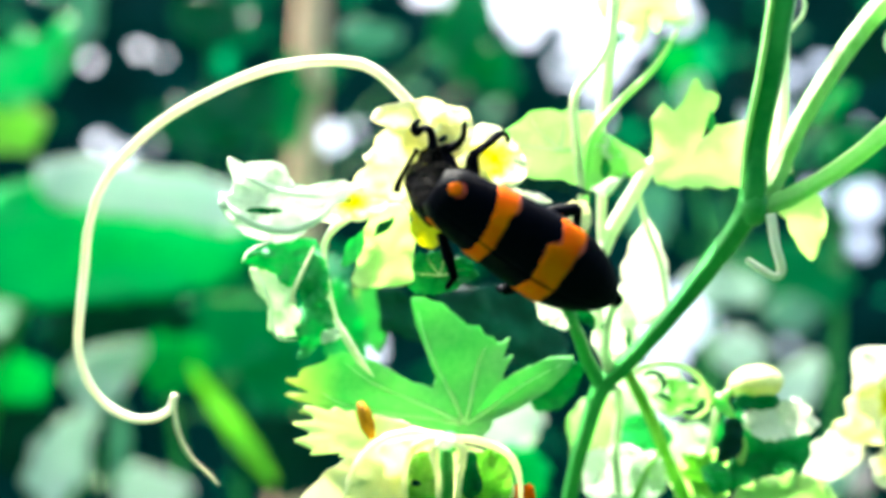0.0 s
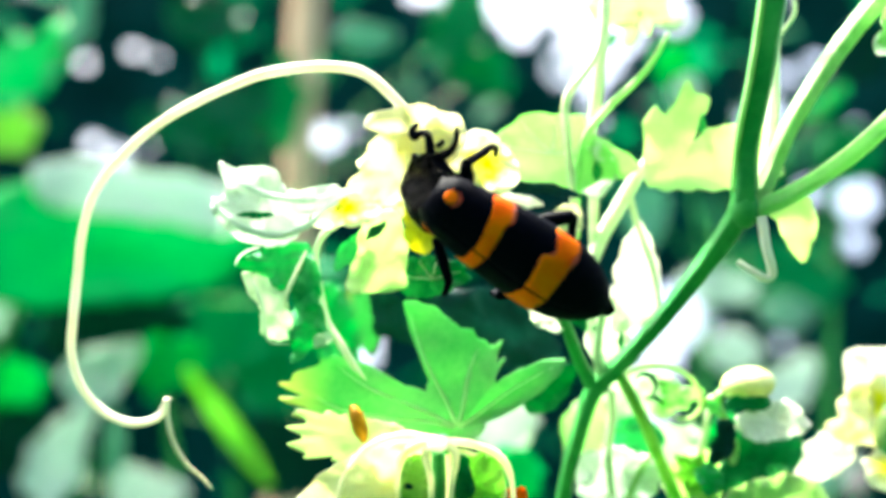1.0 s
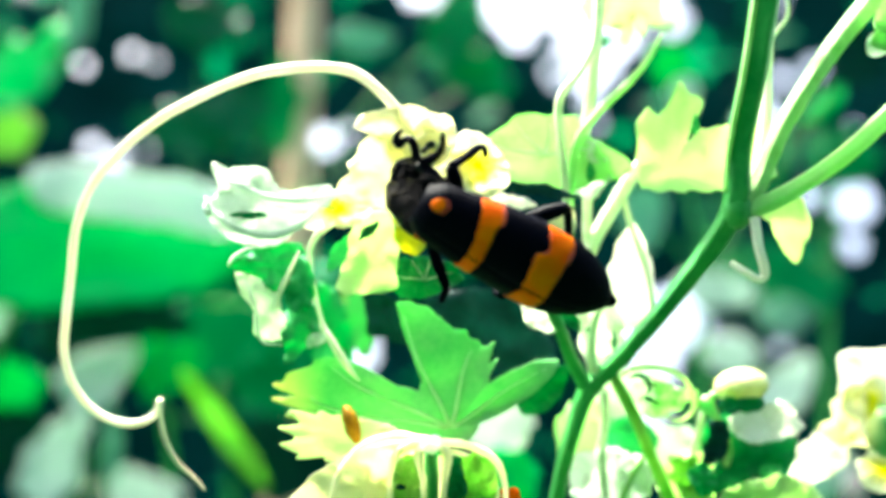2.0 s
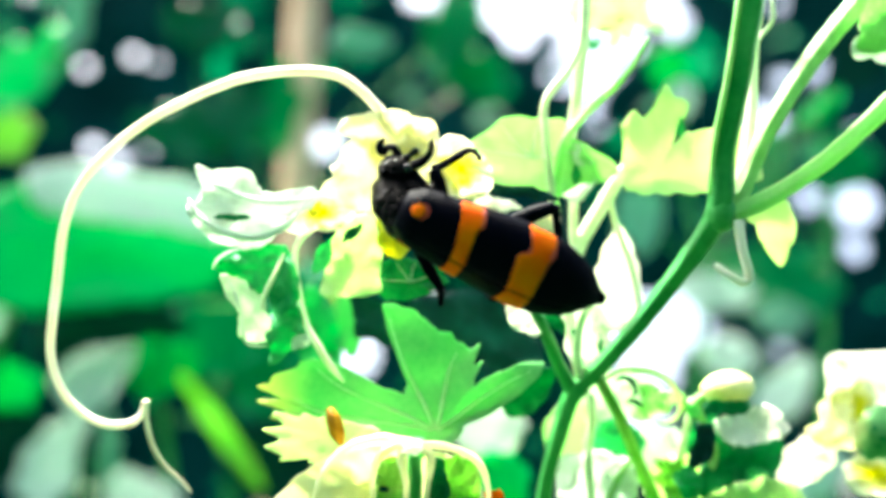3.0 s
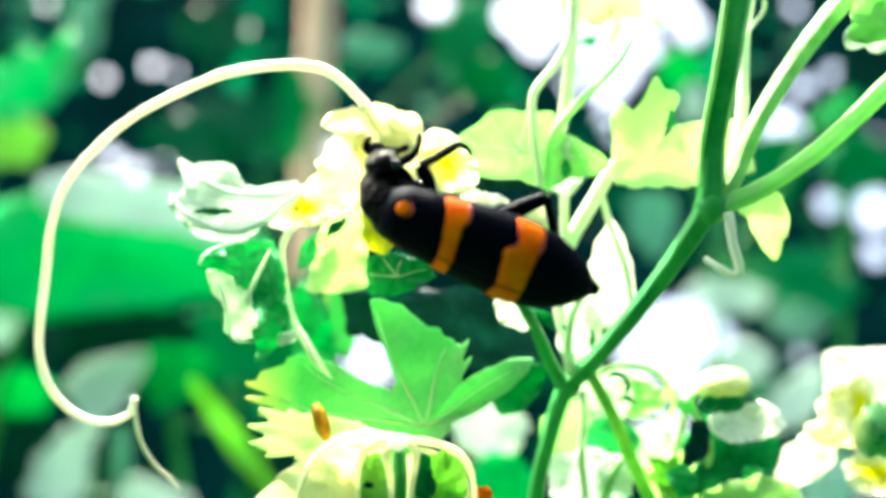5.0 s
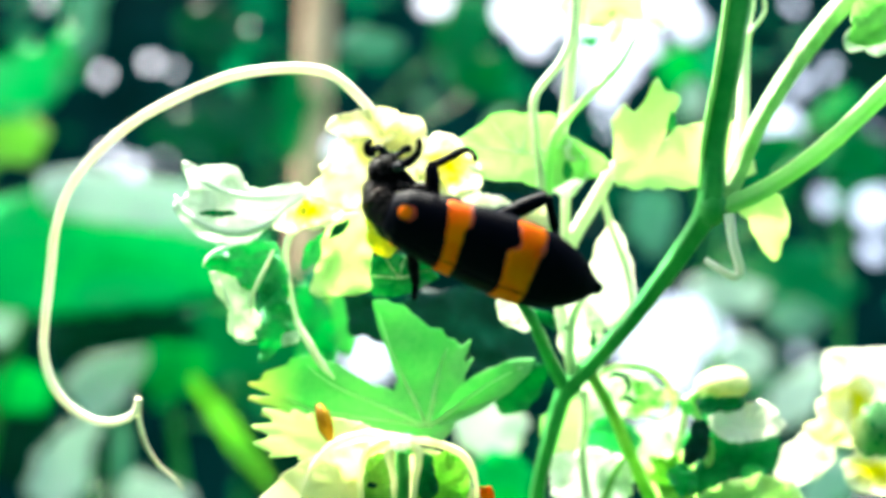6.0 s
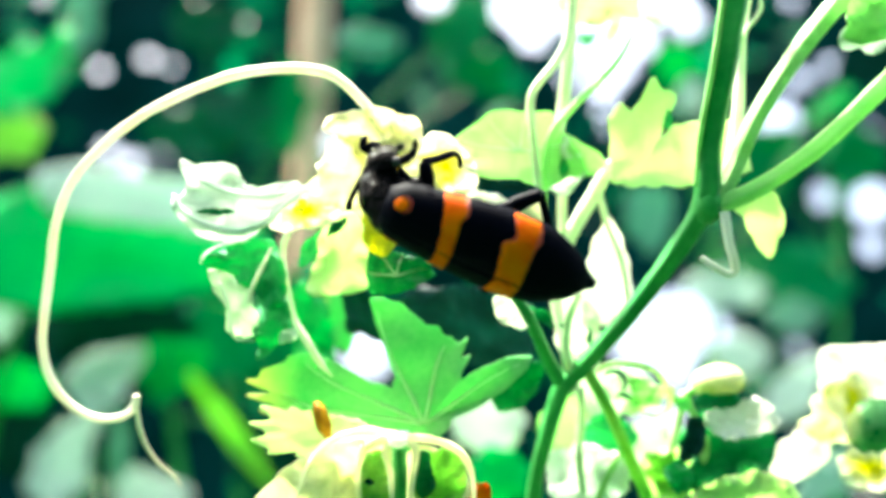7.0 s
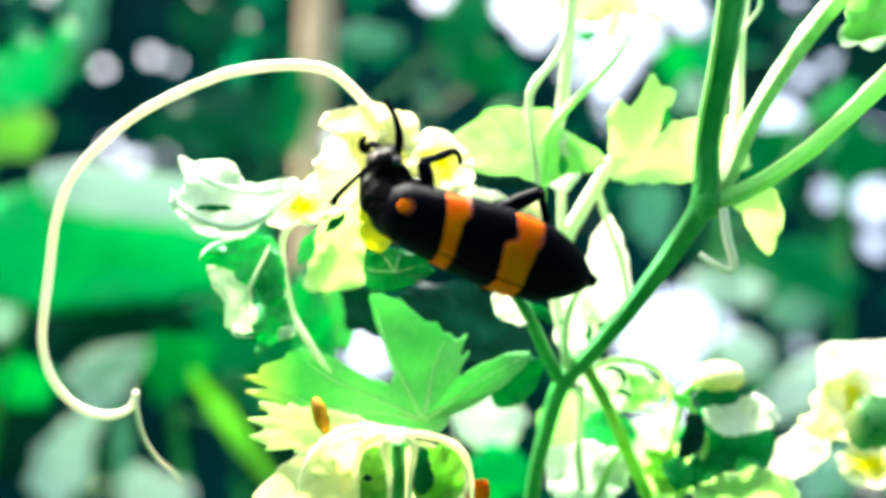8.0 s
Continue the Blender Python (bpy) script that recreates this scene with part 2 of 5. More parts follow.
class Blade:
    """A leaf or petal: reaches (degrees, millimetres) round its heart, with teeth, slope, cup and ripples."""

    def __init__(self, heart, reach, slope=(0, 0), cup=0.0, ripple=0.5, teeth=0, tooth=0.0, thick=0.22, seed=0.0, fold=0.0, pleats=(0, 0)):
        self.heart, self.slope, self.cup, self.ripple = Vector(heart), slope, cup, ripple
        self.teeth, self.tooth, self.thick, self.seed, self.fold, self.pleats = teeth, tooth, thick, seed, fold, pleats
        self.reach = sorted((a % 360, r) for a, r in reach)
        self.size = max(r for _, r in reach)

    def far(self, a):
        keys = self.reach
        k = len(keys)
        a %= 360
        i = next((n for n in range(k) if keys[n][0] > a), k) - 1
        p = [keys[(i + d) % k] for d in (-1, 0, 1, 2)]
        gap = (p[2][0] - p[1][0]) % 360 or 360
        t = ((a - p[1][0]) % 360) / gap
        t = t * t * (3 - 2 * t) * 0.6 + t * 0.4
        return p[1][1] + (p[2][1] - p[1][1]) * t

    def point(self, a, t):
        r = self.far(a) * t
        if self.teeth:
            saw = (a * self.teeth / 360 + 0.35 * noise.noise((a * 0.05, self.seed, 0))) % 1
            r *= 1 - self.tooth * t ** 6 * (saw if saw < 0.75 else 3 * (1 - saw)) * (0.6 + 0.8 * abs(noise.noise((a * 0.03, 3, self.seed))))
        u, v = r * math.cos(radians(a)), r * math.sin(radians(a))
        s = Vector((u, v, self.seed * 7.3)) / self.size
        h = self.cup * (r / self.size) ** 2 * self.size + self.fold * abs(v)
        h += self.ripple * (noise.noise(s * 2.3) * 1.6 * t + noise.noise(s * 6) * 0.3 + noise.noise(s * 15) * 0.06)
        h += self.pleats[1] * t ** 3 * math.sin(radians(a) * self.pleats[0] + 3 * noise.noise((t * 2, self.seed, a * 0.01)))
        return self.heart + Vector((u, h + self.slope[0] * u + self.slope[1] * v, v))

    def mesh(self, around=150, rings=9):
        bm = bmesh.new()
        grids = []
        for off in (0, self.thick):
            grid = [[bm.verts.new(self.point(0, 0) + Vector((0, off, 0)))]]
            for n in range(1, rings + 1):
                t = (n / rings) ** 0.8
                grid.append([bm.verts.new(self.point(360 * i / around, t) + Vector((0, off * (1 - 0.7 * t), 0))) for i in range(around)])
            grids.append(grid)
            for i in range(around):
                j = (i + 1) % around
                bm.faces.new((grid[0][0], grid[1][i], grid[1][j]))
                for a, b in zip(grid[1:], grid[2:]):
                    bm.faces.new((a[i], b[i], b[j], a[j]))
        for i in range(around):
            j = (i + 1) % around
            bm.faces.new((grids[0][-1][i], grids[1][-1][i], grids[1][-1][j], grids[0][-1][j]))
        return bm

    def vein(self, a, width=0.3, reach=0.88, bend=6):
        run = [self.point(a + bend * math.sin(3 * t), t) + Vector((0, -0.06, 0)) for t in (0.02, 0.2, 0.4, 0.6, 0.75, reach)]
        return tube(run, [width, width * 0.75, width * 0.5, width * 0.2], sides=6, step=4)


def leaf(parent, heart, reach, mat, label="", veins=(), vein_mat=None, width=0.3, name="leaf", around=150, rings=9, **more):
    blade = Blade(heart, reach, **more)
    ob = part(name, blade.mesh(around, rings), mat, parent, label)
    for a in veins:
        part("vein", blade.vein(a, width), vein_mat or VEIN, ob)
    return ob, blade


# ---- ground and distance ----
bm = bmesh.new()
bmesh.ops.create_grid(bm, x_segments=60, y_segments=60, size=1)
for v in bm.verts:
    far = max(abs(v.co.x), abs(v.co.y))
    v.co *= 2500 * far ** 5 + 1.5
    v.co.z = 0.02 * noise.noise(v.co * 1.7) if far < 0.6 else 0
mesh = bpy.data.meshes.new("ground")
bm.to_mesh(mesh)
bm.free()
mesh.materials.append(SOIL)
tagged(new("ground", mesh), "unseen ground, dark green to cut light from below", "ground", kind="structure")

# Gaps in the hedge through which the sky shows: x, height and radius in metres.
HEDGE_Y = 1.3
SMALL_GAPS = [
    (-0.672, 1.856, 0.0105),
    (-0.563, 1.722, 0.0093),
    (-0.483, 1.743, 0.0103),
    (-0.444, 1.730, 0.0075),
    (-0.531, 1.576, 0.0127),
    (-0.491, 1.556, 0.0126),
    (-0.442, 1.571, 0.0054),
    (-0.018, 1.867, 0.0192),
    (0.015, 1.867, 0.0153),
    (-0.159, 1.578, 0.0208),
    (-0.124, 1.593, 0.0082),
    (0.601, 1.858, 0.0124),
    (0.595, 1.705, 0.0145),
    (0.651, 1.728, 0.0145),
    (0.543, 1.627, 0.0348),
    (0.604, 1.493, 0.0169),
    (0.681, 1.484, 0.0302),
    (0.671, 1.414, 0.0175),
    (0.607, 1.324, 0.0069),
    (0.534, 1.249, 0.0076),
    (0.641, 1.586, 0.0062),
    (0.694, 1.607, 0.0070),
]
WIDE_GAPS = [
    (0.149, 1.834, 0.0381),
    (0.157, 1.791, 0.0236),
    (0.206, 1.845, 0.0382),
    (0.263, 1.834, 0.0429),
    (0.259, 1.759, 0.0376),
    (0.311, 1.845, 0.0430),
    (0.326, 1.780, 0.0358),
    (0.414, 1.813, 0.0266),
    (0.398, 1.856, 0.0287),
    (0.229, 1.717, 0.0279),
    (0.274, 1.690, 0.0190),
    (0.275, 1.625, 0.0120),
    (0.346, 1.280, 0.0553),
    (0.302, 1.263, 0.0382),
    (0.382, 1.306, 0.0342),
    (0.314, 1.137, 0.0280),
    (0.344, 1.153, 0.0166),
    (-0.109, 1.246, 0.0338),
    (0.616, 1.057, 0.0203),
    (0.120, 1.845, 0.0286),
    (0.295, 1.728, 0.0280),
    (0.268, 1.655, 0.0110),
    (0.414, 1.280, 0.0187),
    (0.296, 1.306, 0.0223),
    (0.357, 1.212, 0.0201),
]
GAPS = SMALL_GAPS + WIDE_GAPS


def shade_bank():
    """Unseen tall growth, added behind the viewer to cut light from the front."""
    bank = thing("hedge", (0, -1.5, 0), "unseen dark growth added to cut front light", "hedge")
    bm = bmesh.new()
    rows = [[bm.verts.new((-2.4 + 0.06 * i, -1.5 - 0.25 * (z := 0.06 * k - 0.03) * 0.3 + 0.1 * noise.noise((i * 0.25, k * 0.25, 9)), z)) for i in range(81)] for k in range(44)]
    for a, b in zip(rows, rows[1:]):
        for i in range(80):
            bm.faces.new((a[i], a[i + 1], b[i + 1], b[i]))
    part("shade_sheet", bm, HEDGE_SHADE, bank, "dark sheet standing in for inner hedge shade", world_space=True)
    rng = random.Random(11)
    bm = bmesh.new()
    for _ in range(2000):
        m = Matrix.Translation((rng.uniform(-2.3, 2.3), -1.5 + rng.uniform(0.04, 0.25), rng.uniform(0.02, 2.6))) @ Euler((rng.uniform(0.4, 1.6), rng.uniform(-0.5, 0.5), rng.uniform(0, 6.3))).to_matrix().to_4x4()
        size = rng.uniform(0.04, 0.1)
        ring = [bm.verts.new(m @ Vector((u * size, v * size, w * size))) for u, v, w in ((0, 0, 0), (0.35, -0.28, 0.06), (0.7, -0.22, 0.02), (1, 0, -0.12), (0.7, 0.22, 0.02), (0.35, 0.28, 0.06))]
        bm.faces.new(ring)
    tagged(part("leaves", bm, HEDGE, bank, "many small dark green leaves", world_space=True), kind="stuff")


def hedge():
    """A dark bank of garden growth: a broken, bulging sheet, coloured as inner shade, with many leaves before it."""
    hedge_thing = thing("hedge", (0, HEDGE_Y, 0), "dense dark green garden hedge with gaps of bright sky", "hedge")
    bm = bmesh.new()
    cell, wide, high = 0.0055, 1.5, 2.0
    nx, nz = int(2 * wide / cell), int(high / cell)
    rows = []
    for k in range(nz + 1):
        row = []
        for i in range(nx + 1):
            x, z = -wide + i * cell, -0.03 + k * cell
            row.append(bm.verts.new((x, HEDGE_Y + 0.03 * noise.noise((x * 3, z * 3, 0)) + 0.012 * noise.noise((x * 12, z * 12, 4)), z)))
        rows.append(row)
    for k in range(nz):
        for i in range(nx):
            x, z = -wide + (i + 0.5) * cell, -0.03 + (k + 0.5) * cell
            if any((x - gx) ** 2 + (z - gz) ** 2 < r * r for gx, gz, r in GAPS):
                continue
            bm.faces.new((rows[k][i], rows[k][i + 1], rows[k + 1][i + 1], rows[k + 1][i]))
    part("shade_sheet", bm, HEDGE_SHADE, hedge_thing, "dark sheet standing in for inner hedge shade", world_space=True)
    rng = random.Random(5)
    verts, faces = [], []
    made = 0
    while made < 3400:
        x, z = rng.uniform(-1.4, 1.4), rng.uniform(0.02, 2.05)
        size = rng.uniform(0.025, 0.07)
        deep = rng.uniform(-0.16, -0.04) if made < 1500 else rng.uniform(0.04, 0.4)
        clear = size * 0.9 + 0.45 * max(deep, 0)
        if any((x - gx) ** 2 + (z - gz) ** 2 < (r + clear) ** 2 for gx, gz, r in GAPS):
            continue
        made += 1
        m = Matrix.Translation((x, HEDGE_Y + deep, z)) @ Euler((rng.uniform(0.4, 1.6), rng.uniform(-0.5, 0.5), rng.uniform(0, 6.3))).to_matrix().to_4x4()
        first = len(verts)
        for u, v, w in ((0, 0, 0), (0.35, -0.28, 0.06), (0.7, -0.22, 0.02), (1, 0, -0.12), (0.7, 0.22, 0.02), (0.35, 0.28, 0.06), (0.35, 0, 0), (0.7, 0, -0.03)):
            verts.append(m @ Vector((u * size, v * size, w * size)))
        for f in ((0, 1, 6), (0, 6, 5), (1, 2, 7, 6), (6, 7, 4, 5), (2, 3, 7), (7, 3, 4)):
            faces.append([first + n for n in f])
    bm = bmesh.new()
    vs = [bm.verts.new(v) for v in verts]
    for f in faces:
        bm.faces.new([vs[n] for n in f])
    leaves = part("leaves", bm, HEDGE, hedge_thing, "many small dark green leaves", world_space=True)
    tagged(leaves, kind="stuff")


hedge()
shade_bank()

# A tan post behind the vine.
post = thing("wooden_post", (-0.0999, 0.55, 0), "weathered tan wooden post in the garden", "post")
part("shaft", tube([(-0.0999, 0.55, -0.05), (-0.0999, 0.55, 0.6), (-0.0999 + 0.003, 0.55, 1.2), (-0.0999, 0.55, 1.9)], [0.0145, 0.013, 0.012, 0.0118], rough=0.05), WOOD, post, world_space=True)

# ---- growth behind the vine ----


STALKS = {}


def broad_plant(label, stalk, group="growth behind the vine"):
    """A soft-stemmed plant: a stalk from the ground up, to carry broad leaves."""
    top = place(stalk[-1])
    foot = Vector((top.x, top.y + 0.03, 0))
    made = thing("broad_leaf_plant", foot, label, "plant", group)
    inner = [tuple(p) for p in stalk]
    part("stalk", tube([LEAN.inverted() @ foot * 1000 - Vector((0, 0, 5)), *inner], [3.5, 3, 2.5, 2, 1.5]), STEM, made)
    STALKS[made] = spline(stalk, 6)
    return made


def broad_leaf(parent, heart, reach, mat, label, shape):
    blade = Blade(heart, reach, thick=0.4, **{"teeth": 7, "tooth": 0.3, "seed": heart[0] * 0.1, **shape})
    part("leaf", blade.mesh(120, 7), mat, parent, label)
    base = Vector(heart) + Vector((0, 2, 0))
    root = min(STALKS[parent], key=lambda p: (p - base).length)
    part("leaf_stalk", tube([base, base.lerp(root, 0.3) + Vector((0, 5, 1)), base.lerp(root, 0.7) + Vector((0, 4, 0)), root], [0.5, 0.6, 0.7, 0.9], sides=6, step=4), STEM, parent)


plant = broad_plant("broad glossy green leaf, seen soft", [(-190.2, 280.0, -105.9), (-165.4, 276.0, -13.5)])
broad_leaf(plant, (-133.5, 270.0, 0.2), [(0, 64.1), (8, 57.3), (20, 46.1), (40, 33.7), (65, 26.5), (90, 25.2), (115, 28.8), (140, 37.1), (165, 54.0), (180, 63.0), (200, 56.2), (225, 38.2), (250, 28.8), (270, 25.6), (300, 27.9), (325, 38.2), (345, 55.1)], FAR_LEAF, "broad glossy green leaf", dict(teeth=0, slope=(0.05, 0.4), ripple=3, cup=0.05))
# Sky sheen on the broad leaf's top, put in as a pale leaf.
broad_leaf(plant, (-123.0, 262.0, 17.4), [(0, 44.0), (-12, 52.8), (-20, 44.0), (-32, 19.8), (-60, 11.0), (-90, 9.2), (-120, 10.1), (-150, 15.4), (180, 33.0), (165, 37.4), (150, 26.4), (130, 14.5), (90, 9.7), (50, 11.0), (30, 15.8), (12, 28.6)], FAR_PALE, "pale leaf standing in for sky sheen", dict(teeth=0, slope=(0.05, 0.4), ripple=3))
broad_leaf(plant, (-178.6, 285.0, -18.5), [(0, 10.5), (45, 16.4), (90, 21.0), (135, 16.4), (180, 21.0), (225, 21.0), (270, 23.4), (315, 14.0)], FAR_PALE, "pale grey-green leaf", dict(slope=(0, 0.35), ripple=2))
plant = broad_plant("dark leafy plant with a pale leaf, seen soft", [(-107.5, 290.0, -132.3), (-113.4, 286.0, -60.7)])
broad_leaf(plant, (-135.3, 275.0, -55.6), [(0, 10.3), (30, 17.1), (45, 19.4), (60, 14.8), (90, 11.4), (120, 11.9), (150, 14.8), (180, 17.1), (210, 14.8), (240, 14.8), (270, 13.2), (300, 11.4), (330, 10.3)], FAR_PALE, "pale grey-green leaf", dict(teeth=0, slope=(0, 0.4), ripple=2))
# The shadow below the broad leaf, put in as a dark leaf.
broad_leaf(plant, (-128.0, 295.0, -35.7), [(0, 26.4), (30, 21.6), (60, 16.8), (90, 16.8), (120, 21.6), (150, 36.0), (180, 47.9), (210, 36.0), (240, 28.8), (270, 28.8), (300, 31.2), (330, 28.8)], FAR_SHADE, "dark leaf painting shade under the broad leaf", dict(ripple=3))
broad_leaf(plant, (-80.8, 260.0, -74.2), [(125, 31.0), (116, 16.0), (138, 14.0), (152, 7.5), (180, 4.2), (215, 4.0), (250, 5.0), (275, 7.0), (292, 13.0), (305, 28.0), (318, 15.0), (335, 7.5), (0, 4.6), (40, 4.0), (80, 5.2), (102, 9.0)], FAR_LIME, "narrow bright lime leaf", dict(teeth=0, ripple=1))
broad_leaf(plant, (-112.3, 282.0, -48.5), [(0, 18.6), (30, 15.3), (60, 9.3), (90, 8.4), (135, 11.6), (180, 13.9), (225, 15.3), (250, 20.9), (270, 16.2), (300, 16.2), (330, 20.9)], FAR_LEAF, "green leaf", dict(ripple=2, slope=(0, 0.1)))
plant = broad_plant("soft mixed green leaves, out of focus", [(-101.3, 360.0, -211.3), (-97.5, 355.0, -126.4), (-115.5, 350.0, -10.6)])
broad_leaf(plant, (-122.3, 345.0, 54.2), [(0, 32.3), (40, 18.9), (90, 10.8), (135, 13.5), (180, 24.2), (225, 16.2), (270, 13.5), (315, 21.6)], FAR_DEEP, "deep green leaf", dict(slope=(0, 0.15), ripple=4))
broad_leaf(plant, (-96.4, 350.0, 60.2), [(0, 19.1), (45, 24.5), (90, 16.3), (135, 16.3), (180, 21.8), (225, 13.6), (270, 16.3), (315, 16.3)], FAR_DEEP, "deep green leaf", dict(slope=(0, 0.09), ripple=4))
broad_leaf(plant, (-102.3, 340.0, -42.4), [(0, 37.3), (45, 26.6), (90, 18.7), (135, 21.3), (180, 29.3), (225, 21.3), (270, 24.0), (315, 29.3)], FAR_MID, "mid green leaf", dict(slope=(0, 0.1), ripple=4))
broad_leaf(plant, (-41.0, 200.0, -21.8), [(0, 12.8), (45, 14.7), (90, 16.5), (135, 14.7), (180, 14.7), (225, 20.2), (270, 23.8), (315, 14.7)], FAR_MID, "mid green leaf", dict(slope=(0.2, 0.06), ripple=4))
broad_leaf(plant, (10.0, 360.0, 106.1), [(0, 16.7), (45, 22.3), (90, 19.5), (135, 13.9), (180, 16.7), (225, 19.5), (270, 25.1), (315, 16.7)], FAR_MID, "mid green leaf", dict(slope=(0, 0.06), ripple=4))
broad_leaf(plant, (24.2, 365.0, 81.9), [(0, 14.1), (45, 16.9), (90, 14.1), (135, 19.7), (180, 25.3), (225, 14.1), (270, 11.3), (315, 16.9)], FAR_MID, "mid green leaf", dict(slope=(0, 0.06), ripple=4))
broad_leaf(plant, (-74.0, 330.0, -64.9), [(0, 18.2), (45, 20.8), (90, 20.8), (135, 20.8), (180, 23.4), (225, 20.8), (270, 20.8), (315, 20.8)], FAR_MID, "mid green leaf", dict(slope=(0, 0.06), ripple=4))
broad_leaf(plant, (-70.6, 325.0, -100.2), [(0, 23.2), (45, 20.6), (90, 23.2), (135, 23.2), (180, 28.3), (225, 23.2), (270, 23.2), (315, 23.2)], FAR_SHADE, "far leaf darkened for shade", dict(ripple=4))
broad_leaf(plant, (-33.5, 330.0, 93.0), [(0, 15.5), (45, 6.5), (90, 6.0), (135, 9.5), (180, 14.0), (225, 8.0), (270, 5.5), (315, 9.0)], FAR_GREY, "grey-green leaf", dict(teeth=0, slope=(0, 0.1), ripple=2))
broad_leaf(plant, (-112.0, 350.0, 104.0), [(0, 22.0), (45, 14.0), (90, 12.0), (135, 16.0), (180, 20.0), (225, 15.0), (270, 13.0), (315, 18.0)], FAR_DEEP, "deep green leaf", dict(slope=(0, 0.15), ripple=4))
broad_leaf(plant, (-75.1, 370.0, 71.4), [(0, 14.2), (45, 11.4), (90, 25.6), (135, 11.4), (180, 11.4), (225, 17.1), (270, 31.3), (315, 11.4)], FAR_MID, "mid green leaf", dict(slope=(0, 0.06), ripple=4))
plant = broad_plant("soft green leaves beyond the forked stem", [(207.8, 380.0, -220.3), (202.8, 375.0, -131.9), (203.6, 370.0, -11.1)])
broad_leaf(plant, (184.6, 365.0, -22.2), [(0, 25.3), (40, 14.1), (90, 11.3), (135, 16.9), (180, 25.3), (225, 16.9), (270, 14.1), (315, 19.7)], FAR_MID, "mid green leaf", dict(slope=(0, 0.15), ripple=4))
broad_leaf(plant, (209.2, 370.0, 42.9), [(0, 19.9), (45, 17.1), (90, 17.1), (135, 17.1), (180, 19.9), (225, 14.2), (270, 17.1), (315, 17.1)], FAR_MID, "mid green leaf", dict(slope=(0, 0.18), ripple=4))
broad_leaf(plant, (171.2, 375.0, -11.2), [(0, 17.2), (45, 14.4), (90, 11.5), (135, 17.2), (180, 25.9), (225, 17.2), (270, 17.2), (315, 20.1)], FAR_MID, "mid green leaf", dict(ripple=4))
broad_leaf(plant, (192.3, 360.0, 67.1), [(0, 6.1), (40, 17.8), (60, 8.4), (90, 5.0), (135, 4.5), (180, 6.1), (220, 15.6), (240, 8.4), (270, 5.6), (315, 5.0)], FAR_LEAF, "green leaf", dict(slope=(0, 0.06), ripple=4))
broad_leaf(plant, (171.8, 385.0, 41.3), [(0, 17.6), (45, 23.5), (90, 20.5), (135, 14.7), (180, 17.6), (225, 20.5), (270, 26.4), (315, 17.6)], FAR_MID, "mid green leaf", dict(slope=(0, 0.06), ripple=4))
plant = broad_plant("pale grey-green leaves low in the growth", [(-153.9, 300.0, -159.9), (-156.8, 295.0, -105.2)])
broad_leaf(plant, (-154.4, 280.0, -89.8), [(0, 10.2), (30, 11.5), (55, 22.2), (65, 25.4), (80, 18.5), (110, 13.8), (135, 12.9), (180, 13.8), (225, 18.5), (270, 20.8), (315, 13.8)], FAR_PALE, "pale grey-green leaf", dict(slope=(0.1, 0.4), ripple=2))
broad_leaf(plant, (-133.0, 285.0, -83.9), [(0, 3.5), (60, 6.0), (90, 15.0), (120, 6.0), (180, 3.5), (240, 6.0), (270, 17.0), (300, 6.0)], FAR_GREY, "narrow grey-green leaf", dict(teeth=0, ripple=1))
broad_leaf(plant, (-120.6, 285.0, -105.0), [(0, 18.0), (12, 16.0), (40, 9.3), (90, 7.9), (130, 14.0), (150, 17.3), (180, 16.4), (225, 14.0), (270, 14.0), (315, 16.4)], FAR_PALE, "pale grey-green leaf", dict(slope=(0, 0.4), ripple=2))
broad_leaf(plant, (-178.3, 295.0, -59.7), [(0, 14.4), (45, 9.6), (90, 9.6), (135, 12.0), (180, 19.2), (225, 14.4), (270, 12.0), (315, 14.4)], FAR_LEAF, "green leaf", dict(slope=(0, 0.18), ripple=2))
broad_leaf(plant, (-183.0, 300.0, -79.8), [(0, 19.4), (45, 21.8), (90, 17.0), (135, 19.4), (180, 24.3), (225, 21.8), (270, 24.3), (315, 21.8)], FAR_SHADE, "far leaf darkened for shade", dict(ripple=2))
plant = broad_plant("tall green plant with lime leaves, seen soft", [(-207.3, 305.0, -63.6), (-197.5, 300.0, 26.9), (-173.5, 295.0, 60.2), (-154.4, 295.0, 84.1), (-143.6, 295.0, 115.3)])
broad_leaf(plant, (-171.4, 290.0, 68.9), [(0, 16.6), (30, 26.0), (60, 28.4), (90, 16.6), (135, 18.9), (180, 28.4), (225, 26.0), (270, 16.6), (315, 14.2)], FAR_LEAF, "green leaf", dict(slope=(0, 0.4), ripple=2))
broad_leaf(plant, (-176.3, 280.0, 44.1), [(0, 17.3), (45, 13.8), (90, 13.8), (135, 18.5), (180, 20.8), (225, 16.2), (270, 11.5), (315, 16.2)], FAR_LIME, "lime green leaf", dict(slope=(0, 0.35), ripple=2))
broad_leaf(plant, (-147.7, 290.0, 94.9), [(0, 4.7), (45, 8.0), (65, 21.3), (90, 14.2), (135, 6.2), (180, 4.7), (225, 9.5), (248, 23.7), (265, 16.6), (315, 6.2)], FAR_GREY, "pale leaf", dict(ripple=2))
plant = broad_plant("shaded grey-green leaves behind the stems", [(135.1, 350.0, -152.3), (128.3, 345.0, -96.7), (130.9, 345.0, -15.9)])
broad_leaf(plant, (98.0, 330.0, 14.6), [(0, 11.0), (45, 13.0), (90, 13.0), (135, 15.0), (180, 14.0), (225, 17.0), (270, 22.0), (315, 12.0)], FAR_GREY, "grey-green leaf", dict(slope=(0.3, 0.09), ripple=2))
